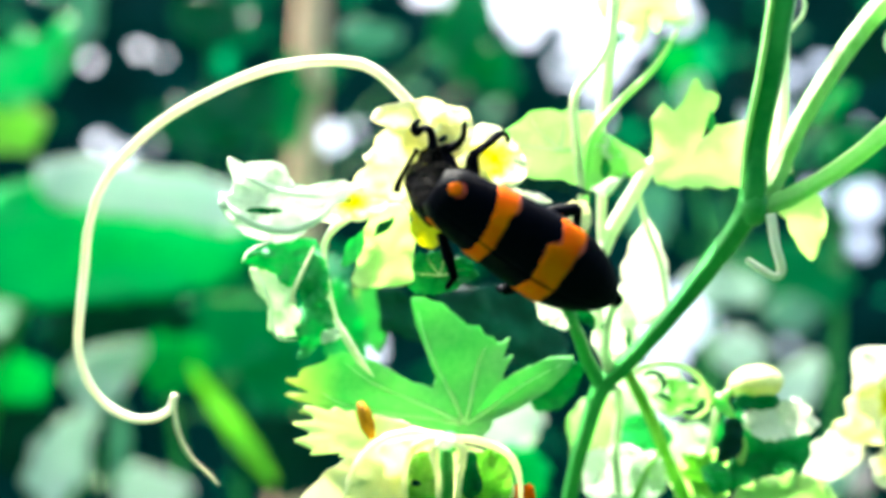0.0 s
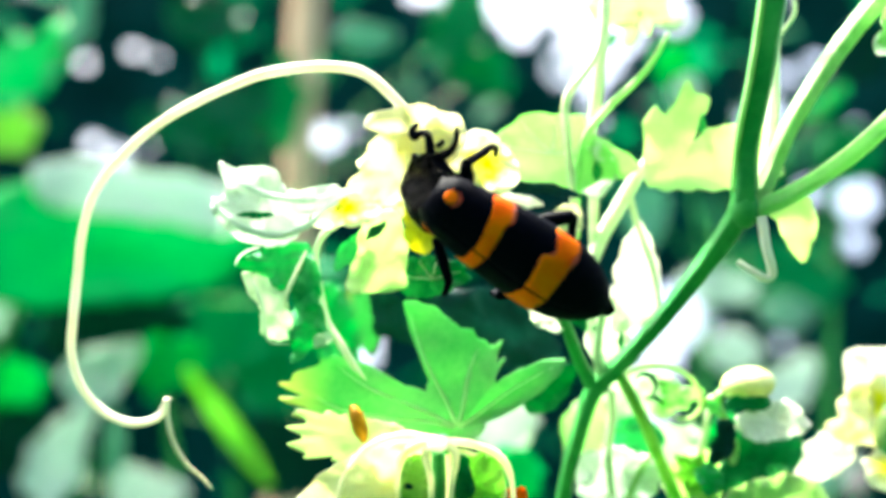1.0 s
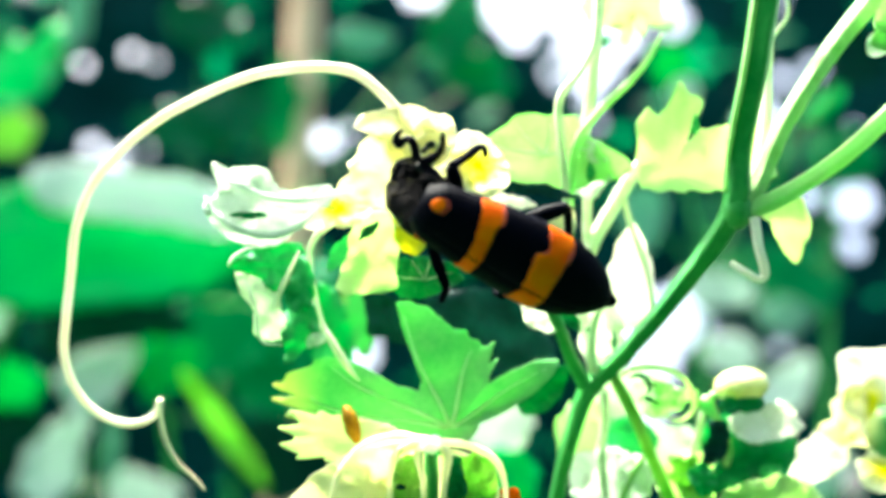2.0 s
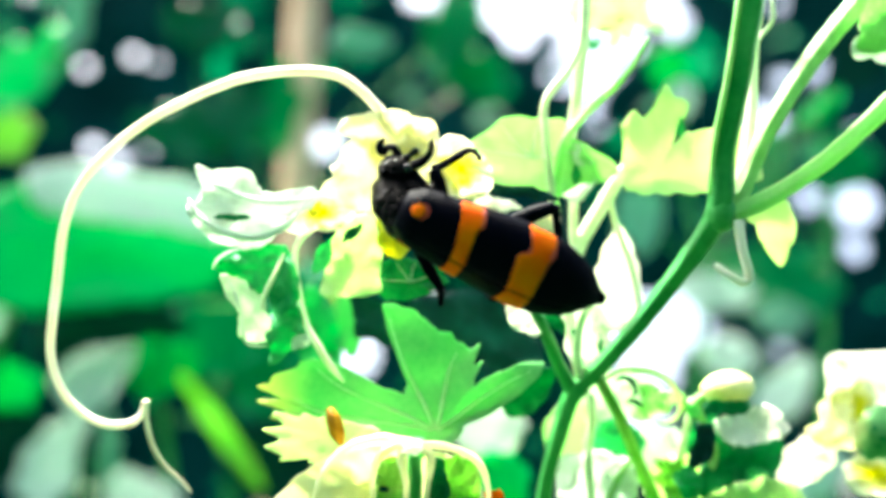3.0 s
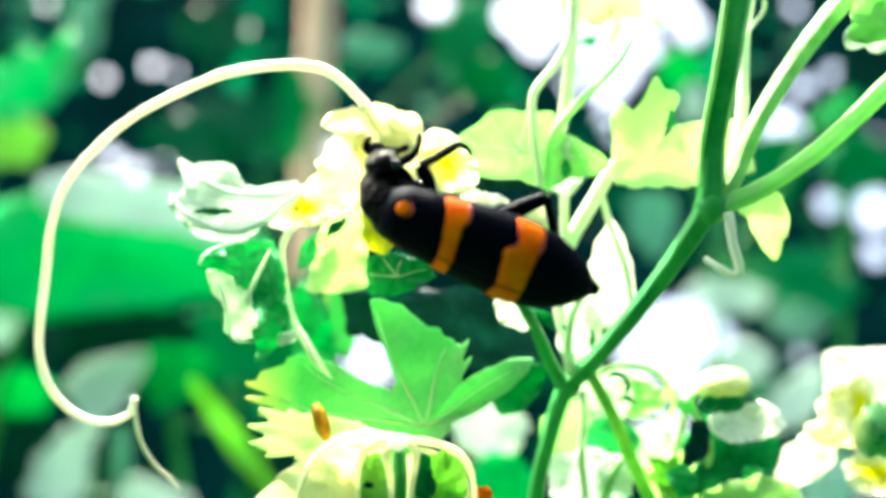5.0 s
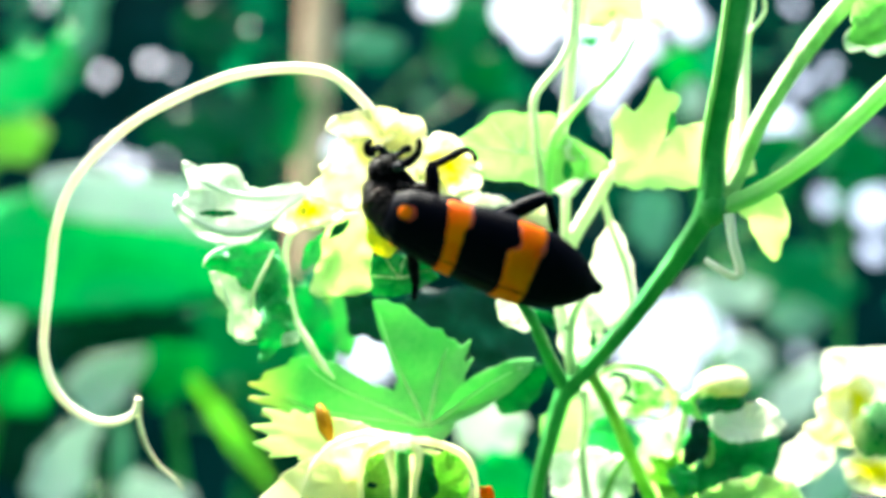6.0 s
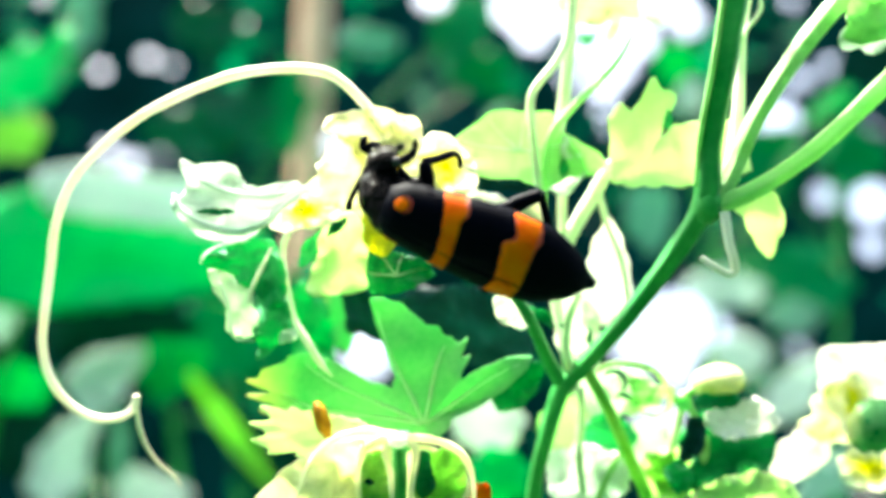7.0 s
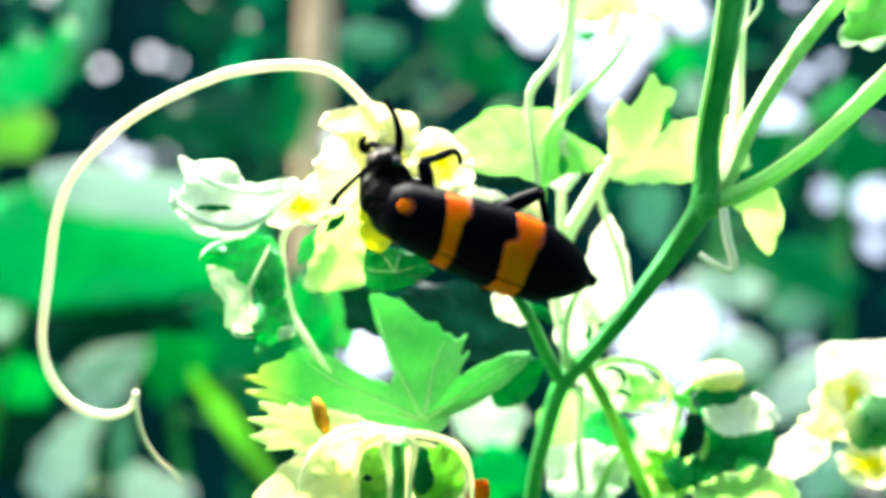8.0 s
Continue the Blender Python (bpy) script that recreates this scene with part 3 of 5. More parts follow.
broad_leaf(plant, (137.5, 340.0, -22.4), [(0, 18.7), (45, 10.7), (90, 9.1), (135, 13.3), (180, 24.0), (225, 13.3), (270, 9.1), (315, 13.3)], FAR_PALE, "pale leaf", dict(slope=(0, 0.3), ripple=2))
broad_leaf(plant, (141.2, 335.0, -52.4), [(0, 14.5), (45, 10.5), (90, 10.5), (135, 10.5), (180, 15.8), (225, 13.2), (270, 11.9), (315, 11.9)], FAR_PALE, "pale leaf", dict(slope=(0, 0.3), ripple=2))
broad_leaf(plant, (161.2, 325.0, -69.3), [(0, 12.9), (40, 24.5), (90, 11.3), (135, 10.3), (180, 12.9), (220, 20.6), (270, 11.3), (315, 11.3)], FAR_PALE, "pale leaf", dict(slope=(0, 0.3), ripple=2))
broad_leaf(plant, (179.2, 325.0, -107.9), [(0, 12.9), (30, 20.6), (90, 10.3), (135, 10.3), (180, 15.5), (220, 20.6), (270, 10.3), (315, 10.3)], FAR_GREY, "grey-green leaf", dict(slope=(0, 0.3), ripple=2))
broad_leaf(plant, (112.2, 340.0, 84.2), [(0, 10.7), (45, 9.1), (90, 9.1), (135, 10.7), (180, 10.7), (225, 10.7), (270, 11.7), (315, 10.7)], FAR_LEAF, "green leaf", dict(ripple=2))
broad_leaf(plant, (116.2, 335.0, 68.8), [(0, 7.9), (45, 9.0), (90, 10.5), (135, 6.9), (180, 6.9), (225, 7.9), (270, 10.5), (315, 9.0)], FAR_PALE, "pale leaf", dict(slope=(0, 0.2), ripple=2))
broad_leaf(plant, (152.8, 350.0, 76.5), [(0, 8.2), (45, 16.3), (90, 13.6), (135, 10.9), (180, 8.2), (225, 13.6), (270, 16.3), (315, 8.2)], FAR_SHADE, "far leaf darkened for shade", dict(slope=(0, 0.2), ripple=2))
broad_leaf(plant, (171.4, 345.0, -6.5), [(0, 18.9), (45, 8.1), (90, 7.0), (135, 8.1), (180, 21.6), (225, 8.1), (270, 7.0), (315, 9.2)], FAR_MID, "mid green leaf", dict(slope=(0, 0.3), ripple=2))
broad_leaf(plant, (170.5, 350.0, -35.1), [(0, 16.3), (45, 10.9), (90, 9.3), (135, 8.2), (180, 13.6), (225, 10.9), (270, 10.9), (315, 12.0)], FAR_GREY, "grey-green leaf", dict(slope=(0, 0.3), ripple=2))
broad_leaf(plant, (205.9, 350.0, 90.2), [(0, 16.3), (45, 16.3), (90, 16.3), (135, 13.6), (180, 13.6), (225, 21.8), (270, 16.3), (315, 16.3)], FAR_SHADE, "far leaf darkened for shade", dict(ripple=2))
plant = broad_plant("dark leaves and a pale one behind the vine", [(9.0, 120.0, -75.8), (10.2, 118.0, -48.3)])
broad_leaf(plant, (9.4, 75.0, -34.7), [(0, 7.6), (45, 6.5), (90, 6.0), (135, 7.6), (180, 8.7), (225, 6.5), (270, 6.5), (315, 6.5)], LEAF_PALE, "pale green leaf", dict(slope=(0, 0.24), ripple=1))
broad_leaf(plant, (11.2, 70.0, -43.3), [(0, 6.4), (45, 5.3), (90, 5.3), (135, 6.4), (180, 6.4), (225, 6.4), (270, 6.4), (315, 6.4)], FAR_LEAF, "green leaf", dict(slope=(0, 0.12), ripple=1))

# ---- the vine ----
vine = thing("bitter_gourd_vine", (0.010, 0.052, 0), "young green gourd vine with lobed leaves, tendrils and yellow flowers", "vine")
foot = LEAN.inverted() @ BASE[vine] * 1000
main = part("main_stem", tube([(31.4, -8.0, 29.8), (30.9, -8.0, 26.2), (29.8, -8.0, 19.1), (28.7, -7.0, 11.5), (28.4, -7.0, 5.8), (27.7, -6.0, 3.2), (24.7, -3.0, -2.4), (20.9, 0.0, -8.4), (16.9, 3.0, -13.8),
                       (14.4, 4.0, -16.6), (12.7, 4.0, -21.3), (11.3, 6.0, -28.4), (10.8, 8.0, -35.8), (10.4, 12.0, -50.6), foot],
                      [1.5, 1.42, 1.35, 1.3, 1.35, 1.25, 1.08, 1.02, 1.05, 1.1, 0.95, 0.9, 1.1, 1.8, 2.6], sides=40, ridge=0.09), STEM, vine, "ribbed fresh green stem")
part("joint", ball((28.5, -7.0, 4.7), (1.65, 1.5, 2.1)), STEM, vine)
part("joint", ball((14.9, 4.0, -16.1), (1.3, 1.2, 1.15)), STEM, vine)


def stem(points, radii, mat=STEM_LIGHT, name="side_stem", label="", **more):
    return part(name, tube(points, radii, **more), mat, vine, label)


stem([(29.3, -7.0, 4.7), (31.3, -6.0, 7.9), (34.1, -5.0, 13.8), (39.7, -3.0, 21.9), (45.6, -1.0, 28.7), (49.8, 0.0, 33.5)], [1.0, 0.95, 1.0, 1.15, 1.3], sides=24, ridge=0.08)
stem([(28.7, -7.0, 4.4), (31.6, -7.0, 5.5), (34.6, -7.0, 7.0), (39.6, -8.0, 10.6), (46.3, -9.0, 17.1), (50.5, -10.0, 21.6)], [0.98, 1.0, 0.94, 1.0, 1.15], LEAF_LIME, sides=24, ridge=0.08)
stem([(35.7, 2.0, 31.5), (34.6, 1.0, 24.7), (33.3, -2.0, 15.2), (31.7, -4.0, 9.3), (29.4, -6.0, 5.2)], [0.7, 0.65, 0.7, 0.7], STEM_PALE)
stem([(16.9, 3.0, -14.1), (20.1, 4.0, -19.9), (22.6, 5.0, -25.5), (25.5, 6.0, -31.8), (28.7, 8.0, -39.3)], [0.65, 0.75, 0.75, 0.7], SEPAL)
stem([(14.4, 4.0, -16.6), (12.4, 3.0, -13.1), (10.7, 0.0, -9.6), (9.0, -4.0, -6.7), (7.0, -6.0, -4.2)], [0.95, 0.78, 0.74, 0.66, 0.5], STEM)
stem([(15.4, 4.0, -15.3), (14.5, 3.0, -11.8), (14.8, 2.0, -7.8), (15.9, 1.0, -5.1)], [0.7, 0.6, 0.5], STEM_PALE)
stem([(15.1, 2.0, 30.8), (14.5, 1.0, 24.7), (12.9, 0.0, 21.3), (10.1, -1.0, 17.4), (10.2, -1.0, 12.8), (11.0, 0.0, 7.1), (11.5, 2.0, 1.4)], [0.5, 0.45, 0.5, 0.5, 0.45], STEM_PALE)
stem([(23.0, 4.0, 26.0), (20.2, 3.0, 21.5), (14.8, 2.0, 16.1), (12.4, 1.0, 12.7), (11.8, 2.0, 7.3), (11.8, 3.0, 1.4)], [0.2, 0.4, 0.5, 0.5, 0.5], LEAF_LIME)
stem([(16.0, 6.0, 31.9), (15.2, 5.0, 24.3), (14.5, 5.0, 17.5), (13.5, 5.0, 12.2)], [0.8, 0.75, 0.7], STEM_PALE)
stem([(24.1, 6.0, 13.0), (20.9, 7.0, 10.3), (17.9, 7.0, 5.5), (15.3, 6.0, 1.1), (13.5, 5.0, -4.0), (14.4, 4.0, -10.6), (15.4, 4.0, -15.3)], [0.7, 0.85, 0.9, 0.8, 0.7, 0.6], STEM_PALE)
stem([(19.0, 7.0, 7.3), (20.2, 7.0, 2.8), (22.0, 7.0, -2.0), (22.8, 6.0, -8.1)], [0.4, 0.4, 0.35], STEM_PALE)
stem([(14.6, 6.0, 7.5), (14.5, 6.0, 4.1), (14.6, 6.0, -0.6)], [0.6, 0.55, 0.5], STEM_PALE)
stem([(30.0, -8.0, 3.9), (30.3, -8.6, 0.7), (31.0, -8.6, -2.1), (30.4, -8.6, -2.7), (29.0, -8.6, -2.0), (27.5, -8.0, -0.9)], [0.55, 0.5, 0.45, 0.42, 0.35], TENDRIL, "tendril", "pale hooked tendril")
stem([(33.9, 0.0, 23.8), (35.1, 0.0, 25.4), (36.5, 0.0, 27.4), (36.4, 0.0, 29.6)], [0.25, 0.25, 0.22], STEM_PALE, "tendril")

# The long curling tendril.
curl = stem([(-5.5, -9.0, 10.7), (-7.9, -9.0, 14.7), (-10.1, -9.0, 17.1), (-12.4, -8.0, 18.9), (-14.8, -8.0, 19.4), (-18.3, -7.0, 19.6), (-23.3, -6.0, 19.0), (-29.0, -5.0, 17.0), (-34.6, -4.0, 14.2), (-39.0, -3.0, 10.8), (-42.4, -2.0, 7.0), (-44.3, -1.0, 2.6),
             (-45.3, 0.0, -2.5), (-45.9, 0.0, -7.6), (-46.5, 1.0, -11.6), (-45.6, 1.0, -15.2), (-44.0, 2.0, -18.1), (-41.2, 2.0, -19.8), (-38.5, 2.0, -20.0), (-36.7, 2.5, -19.2), (-36.0, 2.5, -17.4)],
            [0.6, 0.57, 0.55, 0.54, 0.53, 0.52, 0.51, 0.5, 0.47, 0.44, 0.4], TENDRIL, "tendril", "long cream tendril curling into a loop", sides=12)
stem([(-36.0, 2.5, -17.3), (-36.1, 2.8, -19.4), (-35.5, 3.0, -22.4), (-34.2, 3.5, -25.1), (-32.2, 4.0, -27.2), (-31.2, 4.0, -28.4)], [0.32, 0.3, 0.28, 0.22, 0.15], TENDRIL_DRY, "tendril", "thin drying tendril tip")

# Leaves.
leaf(vine, (-2.2, -1.0, -20.1), [(13, 3.3), (21, 7.6), (26, 11.5), (30, 14.0), (32.5, 14.9), (38.7, 12.7), (43, 10.4), (47, 8.6), (51, 6.9), (54, 7.4), (56, 9.9), (60, 8.8), (63, 11.3), (66, 10.3), (75.6, 10.6), (81.6, 11.4), (90, 11.7), (97.4, 13.3), (102, 14.4), (108, 15.3), (113.5, 16.0), (116, 13.2), (118.5, 9.2), (122, 6.2), (132, 5.6), (141, 7.7), (143.5, 10.5), (146, 13.7), (150.3, 17.2), (155, 17.5), (161, 19.6), (165, 20.0), (167, 21.7), (169.5, 18.4), (171.5, 21.2), (174, 17.6), (176.5, 19.8), (181, 12.0), (188, 7.0), (252, 1.9), (330, 2.3)],
     LEAF, "lobed and toothed green leaf, sun glow painted on its tip", veins=(166, 150, 110, 30, 72), width=0.24, slope=(-0.05, 0.02), teeth=40, tooth=0.05, ripple=1.6, seed=1, around=480, rings=14)
# Sunlit lower part of the leaf above, put in as a paler lobe.
leaf(vine, (-11.7, -7.0, -20.4), [(180, 9.0), (174, 7.8), (169, 9.5), (163, 7.7), (157, 9.0), (150, 6.6), (135, 4.3), (120, 3.1), (90, 2.4), (60, 2.4), (0, 4.8), (-60, 2.4), (-120, 3.0), (-160, 4.8), (190, 7.8)], LEAF_LIGHT, "leaf lobe painted pale lime as if sunlit", slope=(0, 0.3), teeth=30, tooth=0.2, ripple=0.8, seed=2, around=240)
leaf(vine, (-21.1, -13.0, 4.9), [(142, 7.0), (136, 5.2), (120, 4.4), (90, 3.7), (75, 2.4), (50, 2.1), (30, 2.8), (18, 6.7), (10, 7.1), (0, 6.2), (-18, 3.6), (-45, 3.8), (-75, 4.3), (-111, 4.5), (-149, 5.5), (178, 6.3), (172, 5.4), (160, 5.4)], LEAF_PALE, "whitish curled leaf, seen from beneath",
     slope=(0.15, 0.0), pleats=(5, 0.5), ripple=1.5, seed=3, around=240, teeth=18, tooth=0.05, rings=12)
leaf(vine, (-22.8, -14.2, 3.8), [(0, 1.9), (8, 1.5), (30, 0.5), (90, 0.28), (150, 0.6), (172, 1.4), (180, 1.8), (200, 0.6), (270, 0.28), (340, 0.7)], LEAF_MID, "green fold between two pale flaps", slope=(0.15, 0), ripple=0.3, seed=41)
stem([(-27.2, -13.6, 5.6), (-25.8, -14.6, 3.8), (-23.4, -15.2, 2.4), (-20.3, -15.4, 1.8), (-17.6, -15.0, 2.8), (-15.5, -14.4, 4.8), (-12.7, -13.0, 6.6)], [0.15, 0.3, 0.42, 0.45, 0.36, 0.26, 0.15], LEAF_PALE, "curled_rim", "rolled pale leaf edge", rough=0.1)
stem([(-25.8, -14.0, 7.9), (-23.5, -14.8, 6.6), (-20.7, -15.0, 5.6), (-17.4, -14.6, 5.3), (-13.7, -13.4, 6.5)], [0.12, 0.3, 0.36, 0.3, 0.1], LEAF_PALE, "leaf_fold", "raised pale leaf fold", rough=0.1)
# Dark sliver that paints the shaded gap among the petals.
leaf(vine, (-11.1, -10.8, 2.3), [(45, 1.5), (60, 0.8), (100, 0.5), (150, 0.6), (210, 0.9), (225, 1.4), (240, 0.8), (300, 0.5), (0, 0.7)], LEAF_DEEP, "dark sliver for a gap in the flower", ripple=0.3, seed=42)
leaf(vine, (-22.1, -3.0, -1.5), [(180, 4.9), (170, 3.9), (150, 2.9), (120, 2.5), (90, 2.4), (60, 3.0), (40, 3.9), (15, 3.9), (0, 3.7), (-30, 3.9), (-60, 3.7), (-80, 3.1), (-100, 2.6), (-130, 2.0), (-160, 2.7), (-172, 4.1)], LEAF_MID, "green hanging leaf, folded", slope=(0.1, 0.12), teeth=20, tooth=0.08, ripple=1.2, seed=4, around=240)
leaf(vine, (-22.8, -4.0, -6.7), [(128, 5.7), (120, 5.2), (95, 3.6), (75, 3.4), (60, 3.1), (40, 2.2), (10, 1.9), (-30, 2.7), (-50, 3.7), (-75, 3.4), (-100, 3.0), (-115, 2.6), (-140, 1.5), (170, 1.1), (150, 1.7), (138, 3.7)], LEAF_SOFT, "pale underside of a folded leaf", slope=(0.2, 0.15), teeth=18, tooth=0.1, ripple=0.9, seed=5, around=200)
leaf(vine, (-19.0, -3.7, -3.7), [(90, 3.3), (75, 3.0), (45, 2.0), (0, 1.6), (-45, 2.1), (-70, 2.9), (-90, 3.1), (-120, 2.6), (-150, 2.0), (180, 1.5), (140, 1.5), (115, 2.5)], LEAF_MID, "shaded green panel of a folded leaf", slope=(-0.1, 0.1), ripple=0.6, seed=49)
leaf(vine, (-19.1, -3.0, -8.7), [(90, 3.2), (60, 3.2), (30, 2.4), (0, 2.1), (-35, 3.0), (-50, 2.5), (-80, 2.4), (-105, 3.9), (-114, 4.1), (-124, 2.7), (-150, 2.0), (180, 2.1), (130, 2.7), (110, 3.1)], LEAF_MID, "green flap of a folded leaf", slope=(0.1, 0.25), teeth=12, tooth=0.12, ripple=0.9, seed=6)
leaf(vine, (-17.4, -3.6, -9.9), [(0, 1.2), (40, 1.4), (90, 0.9), (140, 0.9), (180, 0.9), (220, 1.0), (270, 0.5), (320, 0.7)], LEAF_PALE, "pale tip of a folded leaf", ripple=0.4, seed=50)
stem([(-27.0, -3.4, -1.7), (-26.5, -3.6, -0.7), (-25.4, -3.6, 0.1), (-23.8, -3.4, 0.7)], [0.06, 0.13, 0.12, 0.05], LEAF_PALE, "leaf_rim", rough=0.15)
stem([(-25.5, -4.0, -2.3), (-24.4, -4.6, -4.1), (-23.6, -4.8, -6.4), (-23.4, -4.8, -8.5), (-22.8, -4.6, -9.9), (-20.8, -4.2, -10.2)], [0.05, 0.14, 0.13, 0.15, 0.17, 0.06], LEAF_PALE, "leaf_rim", rough=0.2)
leaf(vine, (-14.2, -5.0, 0.1), [(55, 3.1), (75, 1.8), (100, 1.2), (150, 1.2), (200, 1.5), (235, 2.7), (260, 1.6), (300, 1.1), (0, 1.2)], LEAF_MID, "green leaf scrap behind a petal", ripple=0.5, seed=51)
stem([(-12.4, -8.0, 4.8), (-15.1, -6.0, 3.4), (-17.4, -3.0, 1.6), (-18.4, 0.0, -0.6), (-17.9, 0.0, -4.4), (-17.0, -0.6, -8.0), (-15.4, -1.6, -10.6), (-13.9, -1.9, -12.9), (-12.6, -1.3, -14.6)], [0.55, 0.5, 0.4, 0.33, 0.33, 0.38, 0.44, 0.4, 0.1], STEM_PALE, "leaf_stalk")
stem([(-19.1, -3.6, 0.1), (-19.8, -4.3, -1.7), (-20.5, -4.9, -3.3), (-21.1, -5.1, -4.8), (-21.5, -4.9, -7.3)], [0.08, 0.24, 0.28, 0.24, 0.06], STEM_PALE, "leaf_stalk")
leaf(vine, (-18.2, 22.0, -10.7), [(0, 3.1), (30, 2.8), (60, 3.7), (85, 5.4), (100, 6.5), (120, 5.4), (150, 3.1), (180, 2.6), (225, 3.9), (250, 5.4), (275, 6.5), (300, 6.2), (330, 3.9)], LEAF_MID, "green leaf in shade", ripple=1.6, seed=7, teeth=9, tooth=0.1)
leaf(vine, (-14.8, 26.0, -8.3), [(0, 1.6), (45, 2.1), (70, 3.2), (95, 5.3), (120, 3.2), (180, 1.4), (225, 1.6), (260, 4.8), (280, 7.2), (300, 4.8), (330, 2.1)], LEAF, "pale rim of a leaf, soft", ripple=1, seed=38)
leaf(vine, (9.0, 3.0, 11.4), [(172, 8.1), (155, 6.6), (140, 5.9), (126, 5.8), (105, 5.1), (90, 4.8), (70, 5.0), (50, 6.1), (30, 5.6), (10, 7.3), (-8, 10.9), (-14, 9.9), (-28, 6.6), (-50, 5.6), (-90, 4.4), (-120, 4.8), (-148, 5.6)], LEAF_LIME, "pale lime rounded leaf", veins=(165, 130, 75, 5), vein_mat=LEAF_PALE, width=0.14, slope=(0.1, 0), ripple=1, seed=8, around=200, teeth=14, tooth=0.05)
leaf(vine, (22.9, 0.0, 9.1), [(82, 11.0), (75, 9.6), (65, 9.8), (62.5, 8.8), (61.5, 5.9), (58.5, 4.4), (55.5, 4.7), (54, 6.6), (50, 7.1), (42, 8.5), (36, 10.6), (25, 13.2), (12, 13.8), (0, 13.2), (-6, 10.9), (-12, 9.0), (-20, 5.7), (-40, 3.0), (-90, 2.0), (-140, 3.1), (-155, 4.0), (170, 3.6), (140, 4.8), (120, 7.6), (108, 8.1), (100, 6.9), (92, 8.0)], LEAF_LIGHT, "pale lime lobed leaf with a notch", slope=(0.1, 0.1), ripple=1, seed=9, around=300, teeth=26, tooth=0.06)
leaf(vine, (34.4, -2.0, 5.6), [(0, 3.6), (-15, 4.4), (-32, 5.4), (-50, 6.0), (-68, 7.6), (-74, 6.2), (-80, 4.2), (-100, 2.1), (180, 1.9), (90, 1.3), (45, 2.1)], LEAF_LIGHT, "small pale lime leaf", slope=(0, -0.1), ripple=0.8, seed=10, teeth=16, tooth=0.08)
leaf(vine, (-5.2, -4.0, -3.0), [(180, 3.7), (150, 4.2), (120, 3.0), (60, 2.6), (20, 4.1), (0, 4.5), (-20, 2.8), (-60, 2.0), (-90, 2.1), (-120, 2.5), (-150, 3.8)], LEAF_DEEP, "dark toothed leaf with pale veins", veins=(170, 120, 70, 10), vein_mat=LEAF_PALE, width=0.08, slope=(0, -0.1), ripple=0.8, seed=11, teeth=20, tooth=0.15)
leaf(vine, (3.8, 16.0, -10.6), [(180, 11.1), (165, 11.1), (150, 9.6), (125, 6.6), (90, 5.5), (60, 5.9), (40, 6.3), (20, 7.0), (0, 7.7), (-20, 9.2), (-30, 9.4), (-50, 6.3), (-90, 5.2), (-130, 5.9), (-160, 8.9)], LEAF_SHADE, "leaf darkened to stand for shade", slope=(0, -0.1), ripple=1.4, seed=12, teeth=26, tooth=0.1, around=200)
leaf(vine, (-10.4, 14.0, -9.0), [(100, 4.4), (125, 4.5), (150, 2.9), (180, 2.2), (225, 2.9), (270, 2.2), (300, 3.6), (315, 5.1), (330, 3.6), (0, 2.5), (60, 2.9)], FAR_SHADE, "leaf darkened to stand for shade", ripple=1, seed=13)
leaf(vine, (9.1, 5.0, -16.7), [(48, 4.2), (60, 3.7), (90, 2.4), (135, 2.0), (180, 2.6), (215, 3.7), (230, 3.9), (270, 2.7), (315, 2.0), (0, 2.4)], LEAF_DEEP, "small deep green leaf", slope=(0, -0.15), ripple=0.8, seed=14)
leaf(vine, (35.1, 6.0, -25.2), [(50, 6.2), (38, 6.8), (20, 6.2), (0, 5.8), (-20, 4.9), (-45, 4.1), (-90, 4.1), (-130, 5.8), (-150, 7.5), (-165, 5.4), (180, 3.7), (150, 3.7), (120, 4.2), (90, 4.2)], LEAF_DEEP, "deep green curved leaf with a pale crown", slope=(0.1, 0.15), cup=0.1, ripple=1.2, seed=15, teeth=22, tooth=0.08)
leaf(vine, (35.7, 4.0, -20.9), [(0, 5.0), (20, 4.6), (45, 4.0), (80, 2.7), (120, 3.0), (150, 3.6), (168, 5.0), (185, 4.4), (210, 3.2), (240, 2.2), (270, 1.7), (300, 2.0), (330, 3.0), (345, 4.2)], PETAL_WHITE, "whitish leaf fold", slope=(0.1, 0.3), ripple=0.9, pleats=(10, 0.25), teeth=20, tooth=0.14, seed=16, around=220)
leaf(vine, (21.5, 8.0, -17.2), [(20, 4.3), (5, 3.4), (-20, 2.1), (-60, 1.5), (-120, 1.7), (-160, 2.8), (180, 2.6), (150, 1.7), (120, 1.5), (80, 1.8), (45, 2.8)], LEAF_SOFT, "curled young leaf", slope=(0.4, -0.3), ripple=2, seed=17, teeth=12, tooth=0.1)
leaf(vine, (25.5, 9.0, -19.1), [(40, 3.5), (20, 3.1), (-10, 1.7), (-60, 1.5), (-120, 2.1), (-150, 3.2), (180, 2.5), (130, 1.5), (80, 2.1)], LEAF_LIME, "curled young leaf", slope=(-0.3, -0.3), ripple=2, seed=36, teeth=12, tooth=0.1)
stem([(17.7, 4.0, -15.1), (20.1, 4.0, -13.8), (23.6, 3.5, -13.9), (26.4, 4.5, -15.7), (27.4, 5.0, -18.9), (26.0, 6.0, -20.5), (24.0, 7.0, -20.1)], [0.2, 0.34, 0.34, 0.3, 0.2, 0.1], LEAF_LIGHT, "tendril", "tightly curled pale tendril")
